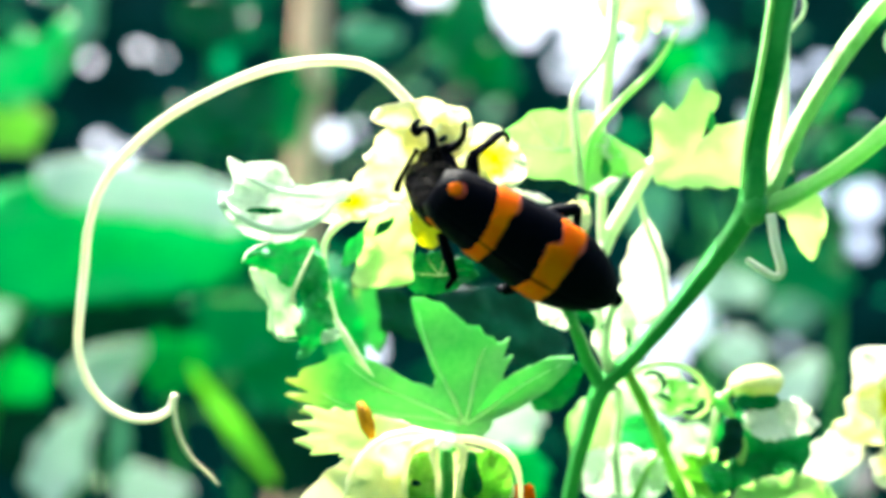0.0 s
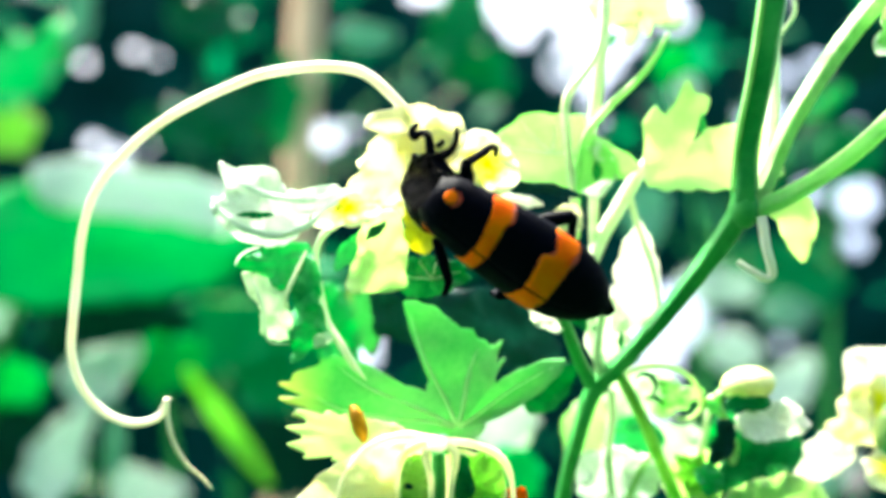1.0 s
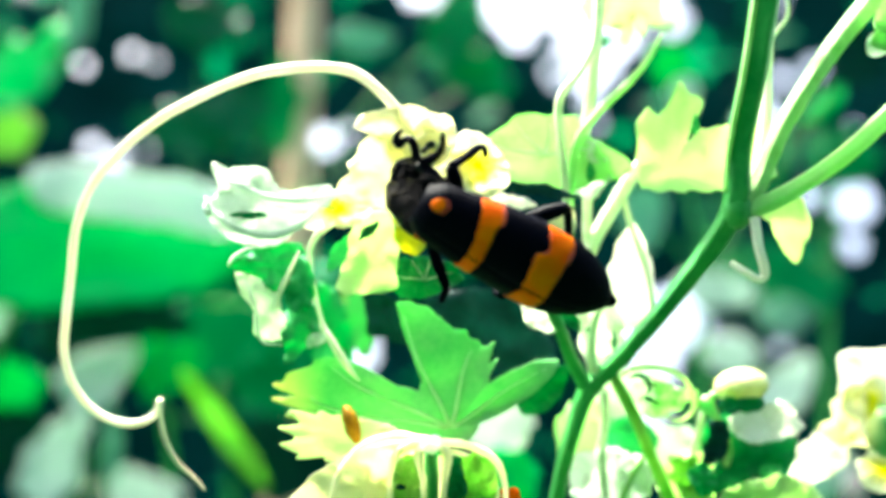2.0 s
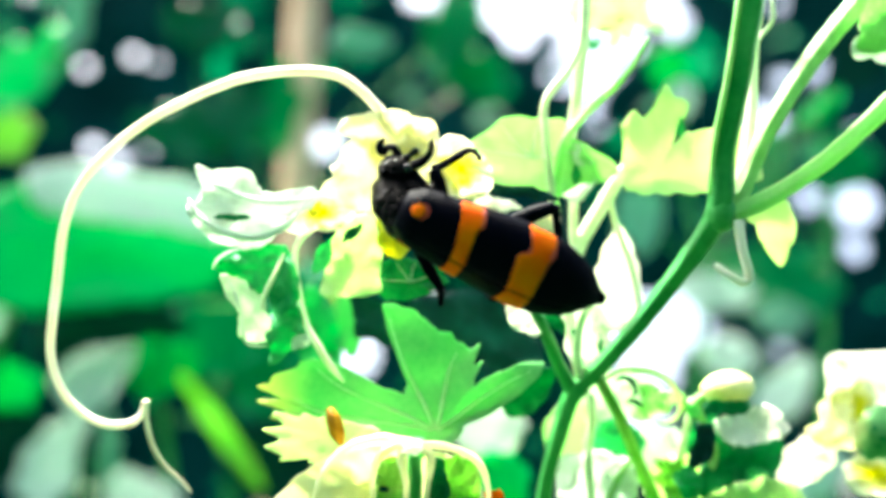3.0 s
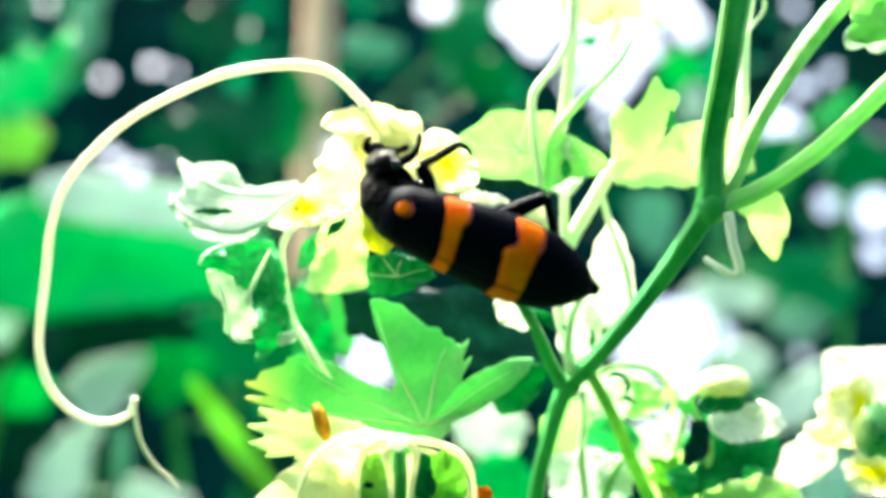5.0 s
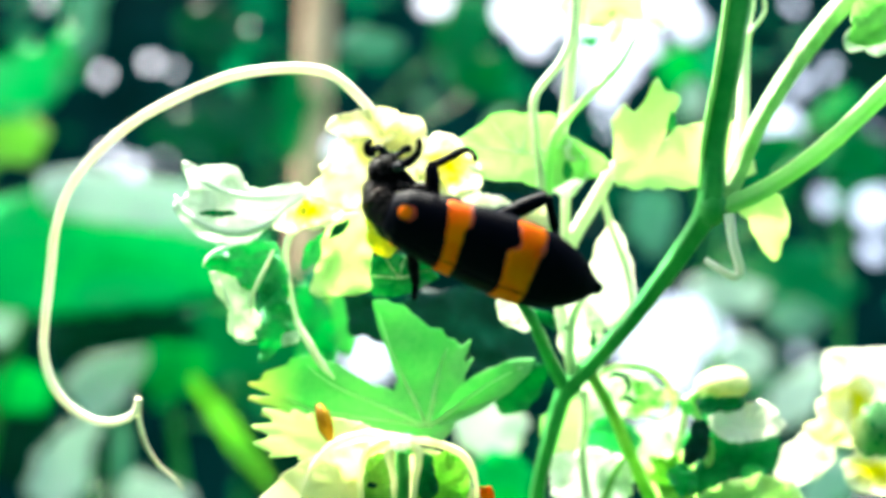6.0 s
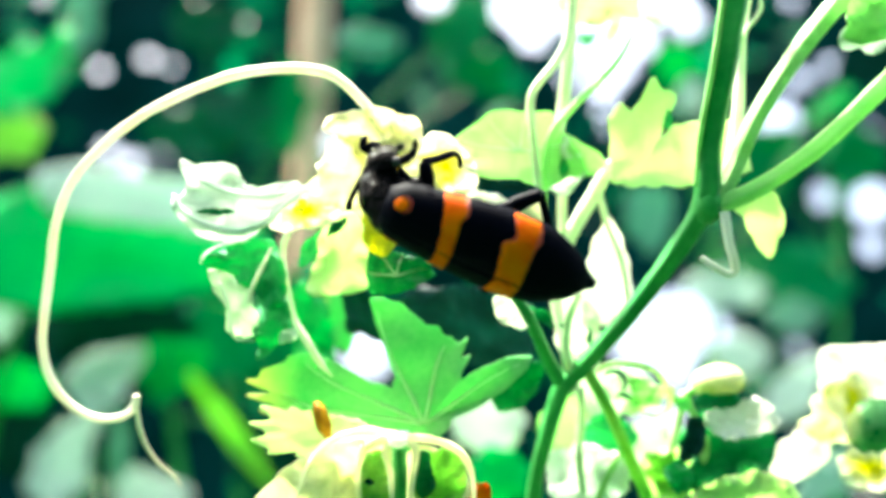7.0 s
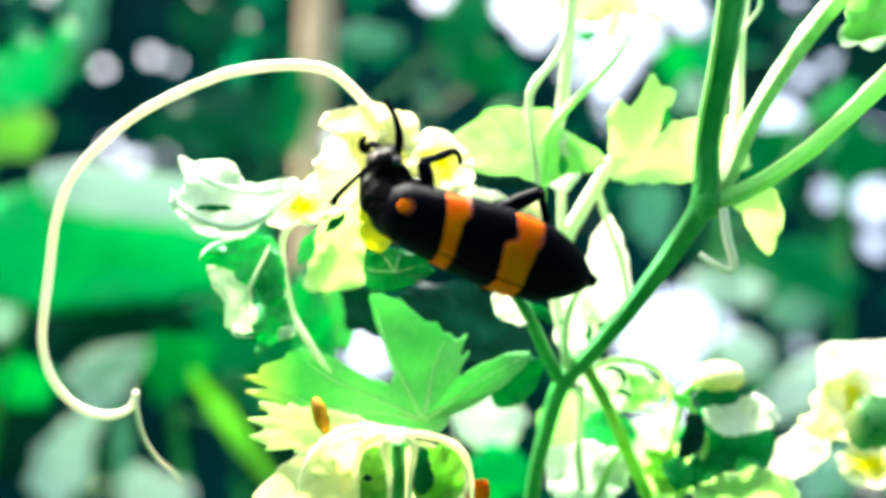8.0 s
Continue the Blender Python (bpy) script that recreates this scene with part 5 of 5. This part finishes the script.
def shell_at(s, a, lift=0.0):
    """A point of the wing cases: s from the shoulders to the tip, a in degrees from the seam down the right side (negative) or left."""
    grow = math.sin(min(s / 0.62, 1) * math.pi / 2)
    shut = 1 if s < 0.6 else max(0.0, 1 - ((s - 0.6) / 0.403) ** 2.3)
    front = min(1, 0.72 + (s / 0.06) * 0.28) if s < 0.06 else 1
    wide = (2.75 + 2.0 * grow if a < 0 else 3.35 + 1.4 * grow) * front * shut ** 0.75
    high = (2.6 + 1.1 * grow) * front * shut ** 0.7
    k = radians(a)
    return Vector((FRONT + (TAIL - FRONT) * s, math.sin(k) * (wide + lift), math.cos(k) * (high + lift) - 0.5))


def patch(s0, s1, a0, a1, lift, ns, na):
    """A piece of shell with thickness between two edges, each a number or a function of the angle."""
    bm = bmesh.new()
    at = lambda e, a: e(a) if callable(e) else e  # noqa: E731
    both = []
    for off in (lift, lift - 0.14):
        grid = []
        for i in range(na + 1):
            a = a0 + (a1 - a0) * i / na
            lo, hi = at(s0, a), at(s1, a)
            grid.append([bm.verts.new(shell_at(lo + (hi - lo) * j / ns, a, off)) for j in range(ns + 1)])
        both.append(grid)
        for i in range(na):
            for j in range(ns):
                bm.faces.new((grid[i][j], grid[i + 1][j], grid[i + 1][j + 1], grid[i][j + 1]))
    rim = [(i, 0) for i in range(na)] + [(na, j) for j in range(ns)] + [(i, ns) for i in range(na, 0, -1)] + [(0, j) for j in range(ns, 0, -1)]
    for (i, j), (k, m) in zip(rim, rim[1:] + rim[:1]):
        bm.faces.new((both[0][i][j], both[0][k][m], both[1][k][m], both[1][i][j]))
    return bm


def beetle_part(name, bm, mat, parent, label="", at=(0, 0, 0)):
    """A mesh in the beetle's own space, with its pivot at the given place."""
    pivot = Vector(at)
    for v in bm.verts:
        v.co = (v.co - pivot) * 0.001
    bmesh.ops.recalc_face_normals(bm, faces=bm.faces)
    mesh = bpy.data.meshes.new(name)
    bm.to_mesh(mesh)
    bm.free()
    mesh.materials.append(mat)
    mesh.polygons.foreach_set("use_smooth", [True] * len(mesh.polygons))
    ob = new(name, mesh)
    ob.parent = parent
    ob.location = pivot * 0.001
    return tagged(ob, label)


beetle = tagged(new("blister_beetle"), "black blister beetle with two orange bands on a yellow flower", "beetle")
beetle.empty_display_size = 0.01


def jag(a):
    """The forward edge of the hind band: it runs forward to a step on the flank, then back again."""
    k = abs(a)
    return 0.577 - 0.026 * min(k, 46) / 46 + 0.058 / (1 + math.exp((53 - k) / 1.6)) - 0.045 * max(0, k - 54) / 32 + 0.006 * noise.noise((a * 0.1, 0, 0))


def fore_front(a):
    return 0.292 - 0.056 * (min(abs(a), 90) / 90) ** 1.7 + 0.006 * noise.noise((a * 0.06, 2, 0))


def fore_rear(a):
    return 0.36 + 0.004 * math.exp(-((abs(a) - 68) / 10) ** 2) - 0.012 * min(1, abs(a) / 50) - 0.02 * max(0, abs(a) - 76) / 20 + 0.006 * noise.noise((a * 0.07, 8, 0))


def hind_rear(a):
    return 0.694 - 0.014 * min(abs(a), 60) / 60 + 0.008 * noise.noise((a * 0.08, 4, 0)) + 0.008 * math.exp(-((abs(a) - 80) / 9) ** 2)


for flank in (-1, 1):
    case = beetle_part("wing_case", patch(0.0, 1.0, flank * 0.4, flank * 104, 0, 44, 26), SHELL, beetle, "matt black wing case with orange bands")
    for s0, s1 in ((fore_front, fore_rear), (jag, hind_rear)):
        beetle_part("orange_band", patch(s0, s1, flank * 1.6, flank * 96, 0.06, 8, 40), ORANGE, case, "orange cross band")
    beetle_part("red_edge", patch(lambda a: hind_rear(a) - 0.003, lambda a: hind_rear(a) + 0.004 + 0.018 * math.exp(-((abs(a) - 66) / 9) ** 2), flank * 30, flank * 92, 0.055, 3, 30), RED, case, "dark red rim of the band")
    beetle_part("red_edge", patch(lambda a: jag(a) - 0.004 - 0.016 * math.exp(-((abs(a) - 56) / 6) ** 2), lambda a: jag(a) + 0.004, flank * 30, flank * 86, 0.055, 3, 40), RED, case, "dark red rim of the band")
    beetle_part("red_edge", patch(lambda a: fore_rear(a) - 0.003, lambda a: fore_rear(a) + 0.012, flank * 60, flank * 96, 0.055, 3, 16), RED, case, "dark red rim of the band")
    beetle_part("red_edge", patch(lambda a: 0.112 - 0.0018 * (abs(a) - 52) ** 2 * 0.05, lambda a: 0.124 - 0.0018 * (abs(a) - 52) ** 2 * 0.06, flank * 38, flank * 68, 0.05, 3, 16), RED, case, "dark red rim of the spot")
    bm = bmesh.new()
    spot = [shell_at(0.075 + 0.029 * math.cos(t * math.pi / 12), flank * (52 + 12.5 * math.sin(t * math.pi / 12)), 0.03) for t in range(24)]
    deep = [shell_at(0.075 + 0.029 * math.cos(t * math.pi / 12), flank * (52 + 12.5 * math.sin(t * math.pi / 12)), -0.07) for t in range(24)]
    mid = [shell_at(0.075 + 0.026 * math.cos(t * math.pi / 12), flank * (52 + 11.2 * math.sin(t * math.pi / 12)), 0.034) for t in range(24)]
    inner = [shell_at(0.075 + 0.012 * math.cos(t * math.pi / 12), flank * (52 + 5 * math.sin(t * math.pi / 12)), 0.034) for t in range(24)]
    rows = [[bm.verts.new(p) for p in ring] for ring in (deep, spot, mid, inner)]
    for a, b in zip(rows, rows[1:]):
        for i in range(24):
            bm.faces.new((a[i], a[(i + 1) % 24], b[(i + 1) % 24], b[i]))
    bm.faces.new(rows[3])
    beetle_part("orange_spot", bm, ORANGE, case, "round orange shoulder spot")

# Belly, neck shield and head.
bm = tube([(6.5, 0, -1.2), (2, 0, -1.4), (-4, 0, -1.5), (-9, 0, -1.2), (-12.4, 0, -0.7), (-13.7, 0, -0.6)], [2.6, 3.3, 3.8, 3.2, 1.5, 0.6], sides=20, rough=0.02)
for v in bm.verts:
    v.co.z = -0.9 + (v.co.z + 1.2) * 0.5
    v.co.y *= 0.9
beetle_part("abdomen", bm, SHELL, beetle, "black ringed belly")
NECK = (5.80, 3.04, -2.10)
shield = beetle_part("neck_shield", tube([(5.32, 3.42, -1.66), (7.17, 2.95, -2.21), (8.78, 2.30, -2.98), (9.79, 1.88, -4.23), (10.05, 1.29, -4.93)], [2.0, 2.25, 2.15, 1.8, 1.3], sides=24, rough=0.07), SHELL_GLOSS, beetle, "shiny black neck shield", at=NECK)
head = beetle_part("head", ball((9.89, 0.70, -5.61), (1.9, 1.8, 1.75)), SHELL_GLOSS, beetle, "shiny black head, bent into the flower", at=NECK)
for v in head.data.vertices:
    v.co *= 1 + 0.035 * noise.noise(v.co * 500) + 0.015 * noise.noise(v.co * 2600)


def head_part(name, bm, mat, label=""):
    for v in bm.verts:
        v.co -= Vector(NECK)
    return beetle_part(name, bm, mat, head, label)


head_part("eye", ball((11.19, 0.82, -5.48), (0.6, 0.6, 0.6)), EYE, "dark bulging eye")
head_part("eye", ball((8.78, -0.37, -5.33), (0.65, 0.65, 0.65)), EYE, "dark bulging eye")
head_part("jaw", ball((10.13, 0.95, -7.64), (0.9, 0.9, 0.8)), SHELL_GLOSS)
head_part("palp", tube([(9.69, 0.22, -6.95), (9.58, 0.14, -7.81), (9.45, 0.71, -8.68)], [0.3, 0.25, 0.16], sides=8), SHELL_GLOSS)
head_part("palp", tube([(10.06, 0.40, -6.74), (10.68, 0.52, -7.37), (10.85, 1.01, -8.33)], [0.3, 0.25, 0.16], sides=8), SHELL_GLOSS)


def antenna_mesh():
    """A beaded feeler along x from its root, thicker to its end."""
    radii = []
    for n in range(11):
        r = 0.3 if n == 0 else 0.2 + 0.02 * n
        radii += [r * 0.75, r, r * 0.95]
    return tube([(0, 0, 0), (2, 0.05, 0), (4, 0.2, 0), (5.0, 0.5, 0)], [r * 1.08 for r in radii] + [0.15], sides=10, step=14, rough=0.0)


for at, size in (((7.6, 1.2, -4.5), (1.15, 0.85, 0.85)), ((5.9, 1.0, -5.0), (1.0, 0.8, 0.8))):
    bm = ball(at, size)
    for v in bm.verts:
        v.co += (v.co - Vector(at)) * 0.12 * noise.noise(v.co * 1.7)
    beetle_part("leg_base", bm, SHELL_GLOSS, beetle, "shiny black leg base")

ROOTS = [(9.52, -0.13, -6.59), (10.99, 0.88, -4.64)]
feelers = []
for root in ROOTS:
    ob = beetle_part("antenna", antenna_mesh(), SHELL, beetle, "black beaded antenna")
    ob.location = Vector(root) * 0.001
    feelers.append(ob)


def limb(name, run, radii, parent, pivot, label=""):
    """A limb piece in the beetle's space under the beetle, or under a leg whose pivot is given."""
    return beetle_part(name, tube(run, radii, sides=10, rough=0.05), SHELL, parent, label, at=pivot)


def leg(hip, knee, ankle, toe, thick=0.6):
    """Thigh, shin and jointed foot."""
    hip, knee, ankle, toe = map(Vector, (hip, knee, ankle, toe))
    ob = limb("leg", [hip, hip.lerp(knee, 0.5), knee], [thick * 0.8, thick, thick * 0.7], beetle, hip, "black jointed leg")
    limb("shin", [p - hip for p in (knee, knee.lerp(ankle, 0.5), ankle)], [thick * 0.55, thick * 0.5, thick * 0.55], ob, knee - hip)
    way = toe - ankle
    radii = []
    for n in range(4):
        radii += [thick * 0.25, thick * 0.42, thick * 0.4]
    limb("foot", [p - hip for p in (ankle, ankle + way * 0.5 + Vector((0, 0, 0.1)), toe)], radii + [thick * 0.12], ob, ankle - hip)


FORE = ((6.46, 1.10, -5.14), (9.03, 1.01, -6.79), (7.52, -4.89, -5.99))
thigh = limb("leg", [FORE[0], Vector(FORE[0]).lerp(Vector(FORE[1]), 0.5), FORE[1]], [0.5, 0.6, 0.45], beetle, FORE[0], "black jointed foreleg")
hip, knee, toe = (Vector(p) for p in FORE)
shin = limb("shin", [knee - hip, Vector((7.86, -0.60, -6.66)) - hip, Vector((7.32, -2.61, -6.40)) - hip, toe - hip], [0.5, 0.46, 0.48, 0.44, 0.38, 0.36, 0.28, 0.32, 0.15], thigh, knee - hip)
foreleg = (thigh, shin)
limb("leg", [(9.66, 1.26, -6.50), (10.30, 0.73, -7.12), (11.03, 0.34, -7.58), (11.63, 0.80, -7.81), (11.88, 1.61, -7.64), (12.30, 1.52, -7.74), (12.49, 1.14, -8.19), (12.32, 0.73, -8.67)], [0.5, 0.45, 0.4, 0.36, 0.4, 0.42, 0.36, 0.16], beetle, (9.66, 1.26, -6.50), "black foreleg hooked on a petal")
STEP = ((4.48, 1.59, -5.33), (6.87, 0.39, -6.74), (4.46, -0.49, -10.84))
hip, knee, ankle = (Vector(p) for p in STEP)
thigh = limb("leg", [hip, hip.lerp(knee, 0.5), knee], [0.68, 0.82, 0.6], beetle, hip, "black jointed leg reaching over the petals")
shin = limb("shin", [p - hip for p in (knee, knee.lerp(ankle, 0.5), ankle, Vector((3.55, -0.22, -11.2)), Vector((2.76, 0.5, -11.3)))], [0.5, 0.42, 0.42, 0.46, 0.4, 0.26, 0.34, 0.22, 0.3, 0.12], thigh, knee - hip)
stepleg = (thigh, shin)
leg((-2.45, 1.64, -6.01), (-6.15, -0.73, -8.77), (-8.09, 2.40, -8.19), (-8.74, 3.78, -8.11), 0.85)
MID = ((4.59, 5.09, -0.80), (1.22, 7.24, 1.59), (0.90, 8.90, 2.10))
hip, knee, toe = (Vector(p) for p in MID)
thigh = limb("leg", [hip, hip.lerp(knee, 0.5), knee], [0.5, 0.62, 0.46], beetle, hip, "black jointed leg under the flank")
shin = limb("shin", [p - hip for p in (knee, knee.lerp(toe, 0.5), toe)], [0.42, 0.36, 0.4, 0.3, 0.36, 0.14], thigh, knee - hip)
midleg = (thigh, shin)
leg((-5.05, 6.40, -2.78), (-4.54, 7.60, -1.44), (-4.25, 8.60, -2.30), (-4.05, 8.90, -2.60), 0.85)

# ---- how the beetle moves ----
# Seconds; place in millimetres on the leaning plane; heading, nose-down and roll in degrees.
BEETLE = [
    (0.0, 0.59, -17.71, 1.80, 147.8, -4.5, 43.4),
    (0.5, 0.53, -18.16, 1.44, 147.2, -4.8, 46.5),
    (1.0, 0.91, -17.42, 1.38, 146.4, -5.0, 45.2),
    (1.5, 0.95, -18.15, 1.31, 149.3, -5.9, 47.4),
    (3.0, 1.14, -18.75, 1.17, 155.3, -1.4, 49.0),
    (3.5, 1.57, -18.92, 1.11, 156.0, -1.7, 48.3),
    (4.0, 1.70, -19.14, 0.84, 156.8, -0.9, 48.6),
    (4.5, 1.77, -19.16, 0.83, 157.5, -0.1, 49.5),
    (6.0, 1.74, -19.38, 0.85, 158.7, -0.7, 51.5),
    (6.5, 1.86, -18.88, 1.13, 159.7, -0.5, 50.2),
    (7.0, 1.61, -19.06, 1.29, 158.2, -0.8, 48.5),
    (7.5, 1.69, -18.66, 1.20, 157.3, -1.6, 49.3),
    (8.0, 1.96, -18.92, 0.93, 158.9, -2.5, 48.8),
]


def beetle_pose(x, y, z, heading, dip, roll):
    a = radians(heading)
    stand = Matrix(((math.cos(a), -math.sin(a), 0, 0), (0, 0, -1, 0), (math.sin(a), math.cos(a), 0, 0), (0, 0, 0, 1)))
    turn = stand @ Matrix.Rotation(radians(dip), 4, "Y") @ Matrix.Rotation(radians(-roll), 4, "X")
    return LEAN @ Matrix.Translation(Vector((x, y, z)) * 0.001) @ turn


def along(root, way, twist=0.0):
    """The pose of a feeler at its root that points along way, in the beetle's space."""
    turn = Vector(way).to_track_quat("X", "Z").to_matrix().to_4x4()
    return Matrix.Translation(Vector(root) * 0.001) @ turn @ Matrix.Rotation(radians(twist), 4, "X")


FEELERS = [
    [(0.0, (-0.45, 2.98, -4.98)), (8.0, (-0.45, 2.98, -4.98))],
    [(0.0, (-0.03, 2.56, 1.04)), (0.3, (-0.39, 3.96, -1.66)), (1.0, (-0.60, 3.54, -0.63)), (1.2, (-0.39, 2.85, 1.57)), (1.5, (-0.54, 2.71, 1.54)), (2.2, (0.12, 4.14, -0.64)), (3.0, (0.26, 5.03, -1.09)), (3.6, (-0.16, 3.97, -0.04)), (4.0, (-0.22, 4.12, 0.14)), (4.5, (0.04, 4.59, -2.33)), (6.0, (0.22, 4.82, -1.98)), (6.5, (0.70, 3.24, 0.75)), (7.0, (0.57, 3.20, 1.35)), (7.4, (0.22, 3.28, 1.49)), (7.6, (0.94, 2.80, 1.67)), (7.8, (1.55, 2.64, 1.43)), (8.0, (2.09, 2.66, 2.90))],
]
HEAD_WAY = Vector((9.89, 0.70, -5.61)) - Vector(NECK)
NODS = [
    (0.0, (2.87, 0.14, -5.09)),
    (0.5, (2.62, 0.77, -5.21)),
    (1.0, (2.91, 0.59, -5.05)),
    (1.5, (3.42, 1.00, -4.65)),
    (3.0, (4.05, -1.25, -4.06)),
    (4.5, (4.09, -2.34, -3.52)),
    (6.0, (3.98, -1.44, -4.09)),
    (6.5, (3.84, -2.21, -3.88)),
    (8.0, (3.83, -2.32, -3.82)),
]
FORELEG = [  # seconds, thigh and shin directions of the raised foreleg
    (0.0, (1.70, -0.00, -1.56), (0.00, -5.36, 1.83)),
    (1.5, (2.20, 0.47, -1.31), (0.11, -5.67, 1.25)),
    (3.0, (2.54, -0.01, -1.62), (-1.13, -5.73, 1.08)),
    (4.5, (2.57, -0.09, -1.65), (-1.51, -5.91, 0.79)),
    (6.0, (2.50, 0.02, -1.63), (-1.40, -5.73, 0.85)),
    (6.5, (2.48, -0.02, -1.62), (-1.89, -5.35, 1.42)),
    (7.4, (2.57, 0.14, -1.46), (-0.66, -5.53, 1.28)),
    (7.5, (2.57, 0.16, -1.46), (2.60, -4.60, -5.46)),
    (7.6, (2.47, -1.56, -3.45), (2.74, -4.00, -4.77)),
    (7.7, (2.92, -1.43, -3.33), (1.31, -4.37, -5.12)),
    (7.8, (2.73, -1.36, -3.25), (0.44, -4.23, -4.89)),
    (7.9, (2.50, -0.63, -2.40), (0.75, -4.29, -4.97)),
    (8.0, (2.49, -0.44, -2.19), (3.10, -3.22, -3.89)),
]
STEPLEG = [  # seconds, thigh and shin directions of the leg that reaches over the petals
    (0.0, (1.53, -2.08, -1.56), (-1.50, -0.97, -4.50)),
    (1.5, (1.83, -2.38, -0.40), (-1.59, -0.00, -4.57)),
    (3.0, (2.01, -1.59, -1.60), (-2.49, -0.62, -4.10)),
    (4.5, (2.21, -1.56, -1.35), (-2.55, -0.87, -4.01)),
    (6.0, (1.25, -1.55, -2.27), (-2.61, 0.19, -4.07)),
    (6.5, (1.57, -1.71, -1.93), (-2.35, 0.98, -4.11)),
    (7.0, (1.43, -1.99, -1.77), (-2.49, 1.14, -3.99)),
    (8.0, (1.52, -1.91, -1.79), (-2.55, 0.90, -4.01)),
]
MIDLEG = [
    (0.0, (-4.03, 2.09, 2.85), (-0.09, 1.98, 0.27)),
    (0.5, (-3.83, 1.89, 2.90), (-0.36, 1.93, 0.37)),
    (1.0, (-3.53, 1.69, 2.52), (-0.48, 1.88, 0.47)),
    (1.5, (-3.15, 1.63, 2.59), (-0.23, 1.90, 0.56)),
    (3.0, (-3.52, 1.34, 2.01), (-0.72, 1.61, 0.94)),
    (3.5, (-4.05, 1.02, 1.59), (-0.24, 1.96, 0.29)),
    (4.0, (-5.90, 1.60, -2.40), (-1.20, 1.20, -0.60)),
    (4.5, (-6.00, 1.81, -4.01), (-1.60, 0.60, -1.10)),
    (5.5, (-5.76, 2.00, -2.60), (-1.50, 0.80, -0.80)),
    (5.8, (-4.50, 2.60, -1.10), (-1.00, 1.20, 0.10)),
    (6.0, (-1.47, 3.91, 0.40), (-0.50, 1.38, 1.36)),
    (6.2, (-2.17, 3.51, 0.76), (-0.24, 1.90, 0.56)),
    (6.5, (-3.00, 2.60, 1.20), (-0.30, 1.60, 0.60)),
    (6.7, (-4.87, 2.30, -0.30), (-1.00, 1.10, 0.00)),
    (6.9, (-6.11, 2.00, -3.41), (-1.60, 0.60, -1.00)),
    (8.0, (-6.31, 1.68, -3.74), (-1.60, 0.60, -1.10)),
]


def swing(at, first, way):
    """The pose at a pivot that turns a limb built along first to lie along way."""
    turn = Vector(first).rotation_difference(Vector(way)).to_matrix().to_4x4()
    return Matrix.Translation(Vector(at) * 0.001) @ turn


SWAY = [  # seconds, millimetres to the right and up: the flower sinks under the beetle
    (0.0, 0.20, 0.50),
    (0.5, 0.26, 0.40),
    (1.0, 0.34, 0.30),
    (1.5, 0.22, 0.28),
    (3.0, 0.02, 0.06),
    (4.5, 0.00, 0.00),
    (6.0, 0.16, -0.18),
    (6.5, 0.10, -0.22),
    (7.0, 0.05, -0.34),
    (7.5, -0.06, -0.31),
    (8.0, -0.12, -0.30),
]
TENDRIL_TURN = [  # seconds, degrees about its curled end
    (0.0, -0.92),
    (0.5, -0.82),
    (1.0, -0.42),
    (1.5, -0.56),
    (3.0, 0.0),
    (4.5, 0.0),
    (6.0, 0.22),
    (6.5, 0.36),
    (7.0, 0.78),
    (8.0, 0.86),
]


def motions():
    tilt = LEAN.to_3x3().to_4x4()
    walk(top_flower, [(t, Matrix.Translation(tilt @ Vector((x, 0, z)) * 0.001)) for t, x, z in SWAY])
    pivot = place((-36.0, 2.5, -17.4)) - BASE[vine]
    walk(curl, [(t, Matrix.Translation(pivot) @ tilt @ Matrix.Rotation(radians(a), 4, "Y") @ tilt.inverted() @ Matrix.Translation(-pivot)) for t, a in TENDRIL_TURN])
    walk(beetle, [(t, beetle_pose(*row)) for t, *row in BEETLE])
    for ob, root, rows in zip(feelers, ROOTS, FEELERS):
        walk(ob, [(t, along(root, way)) for t, way in rows])
    for ob in (shield, head):
        walk(ob, [(t, swing(NECK, HEAD_WAY, way)) for t, way in NODS])
    for (hip, knee, toe), (thigh, shin), keyed in ((map(Vector, FORE), foreleg, FORELEG), (map(Vector, STEP), stepleg, STEPLEG), (map(Vector, MID), midleg, MIDLEG)):
        rows = []
        for t, first, second in keyed:
            one = (knee - hip).rotation_difference(Vector(first)).to_matrix()
            rows.append((t, one, one.inverted() @ Vector(second)))
        walk(thigh, [(t, Matrix.Translation(hip * 0.001) @ one.to_4x4()) for t, one, _ in rows])
        walk(shin, [(t, swing(knee - hip, toe - knee, second)) for t, _, second in rows])


motions()
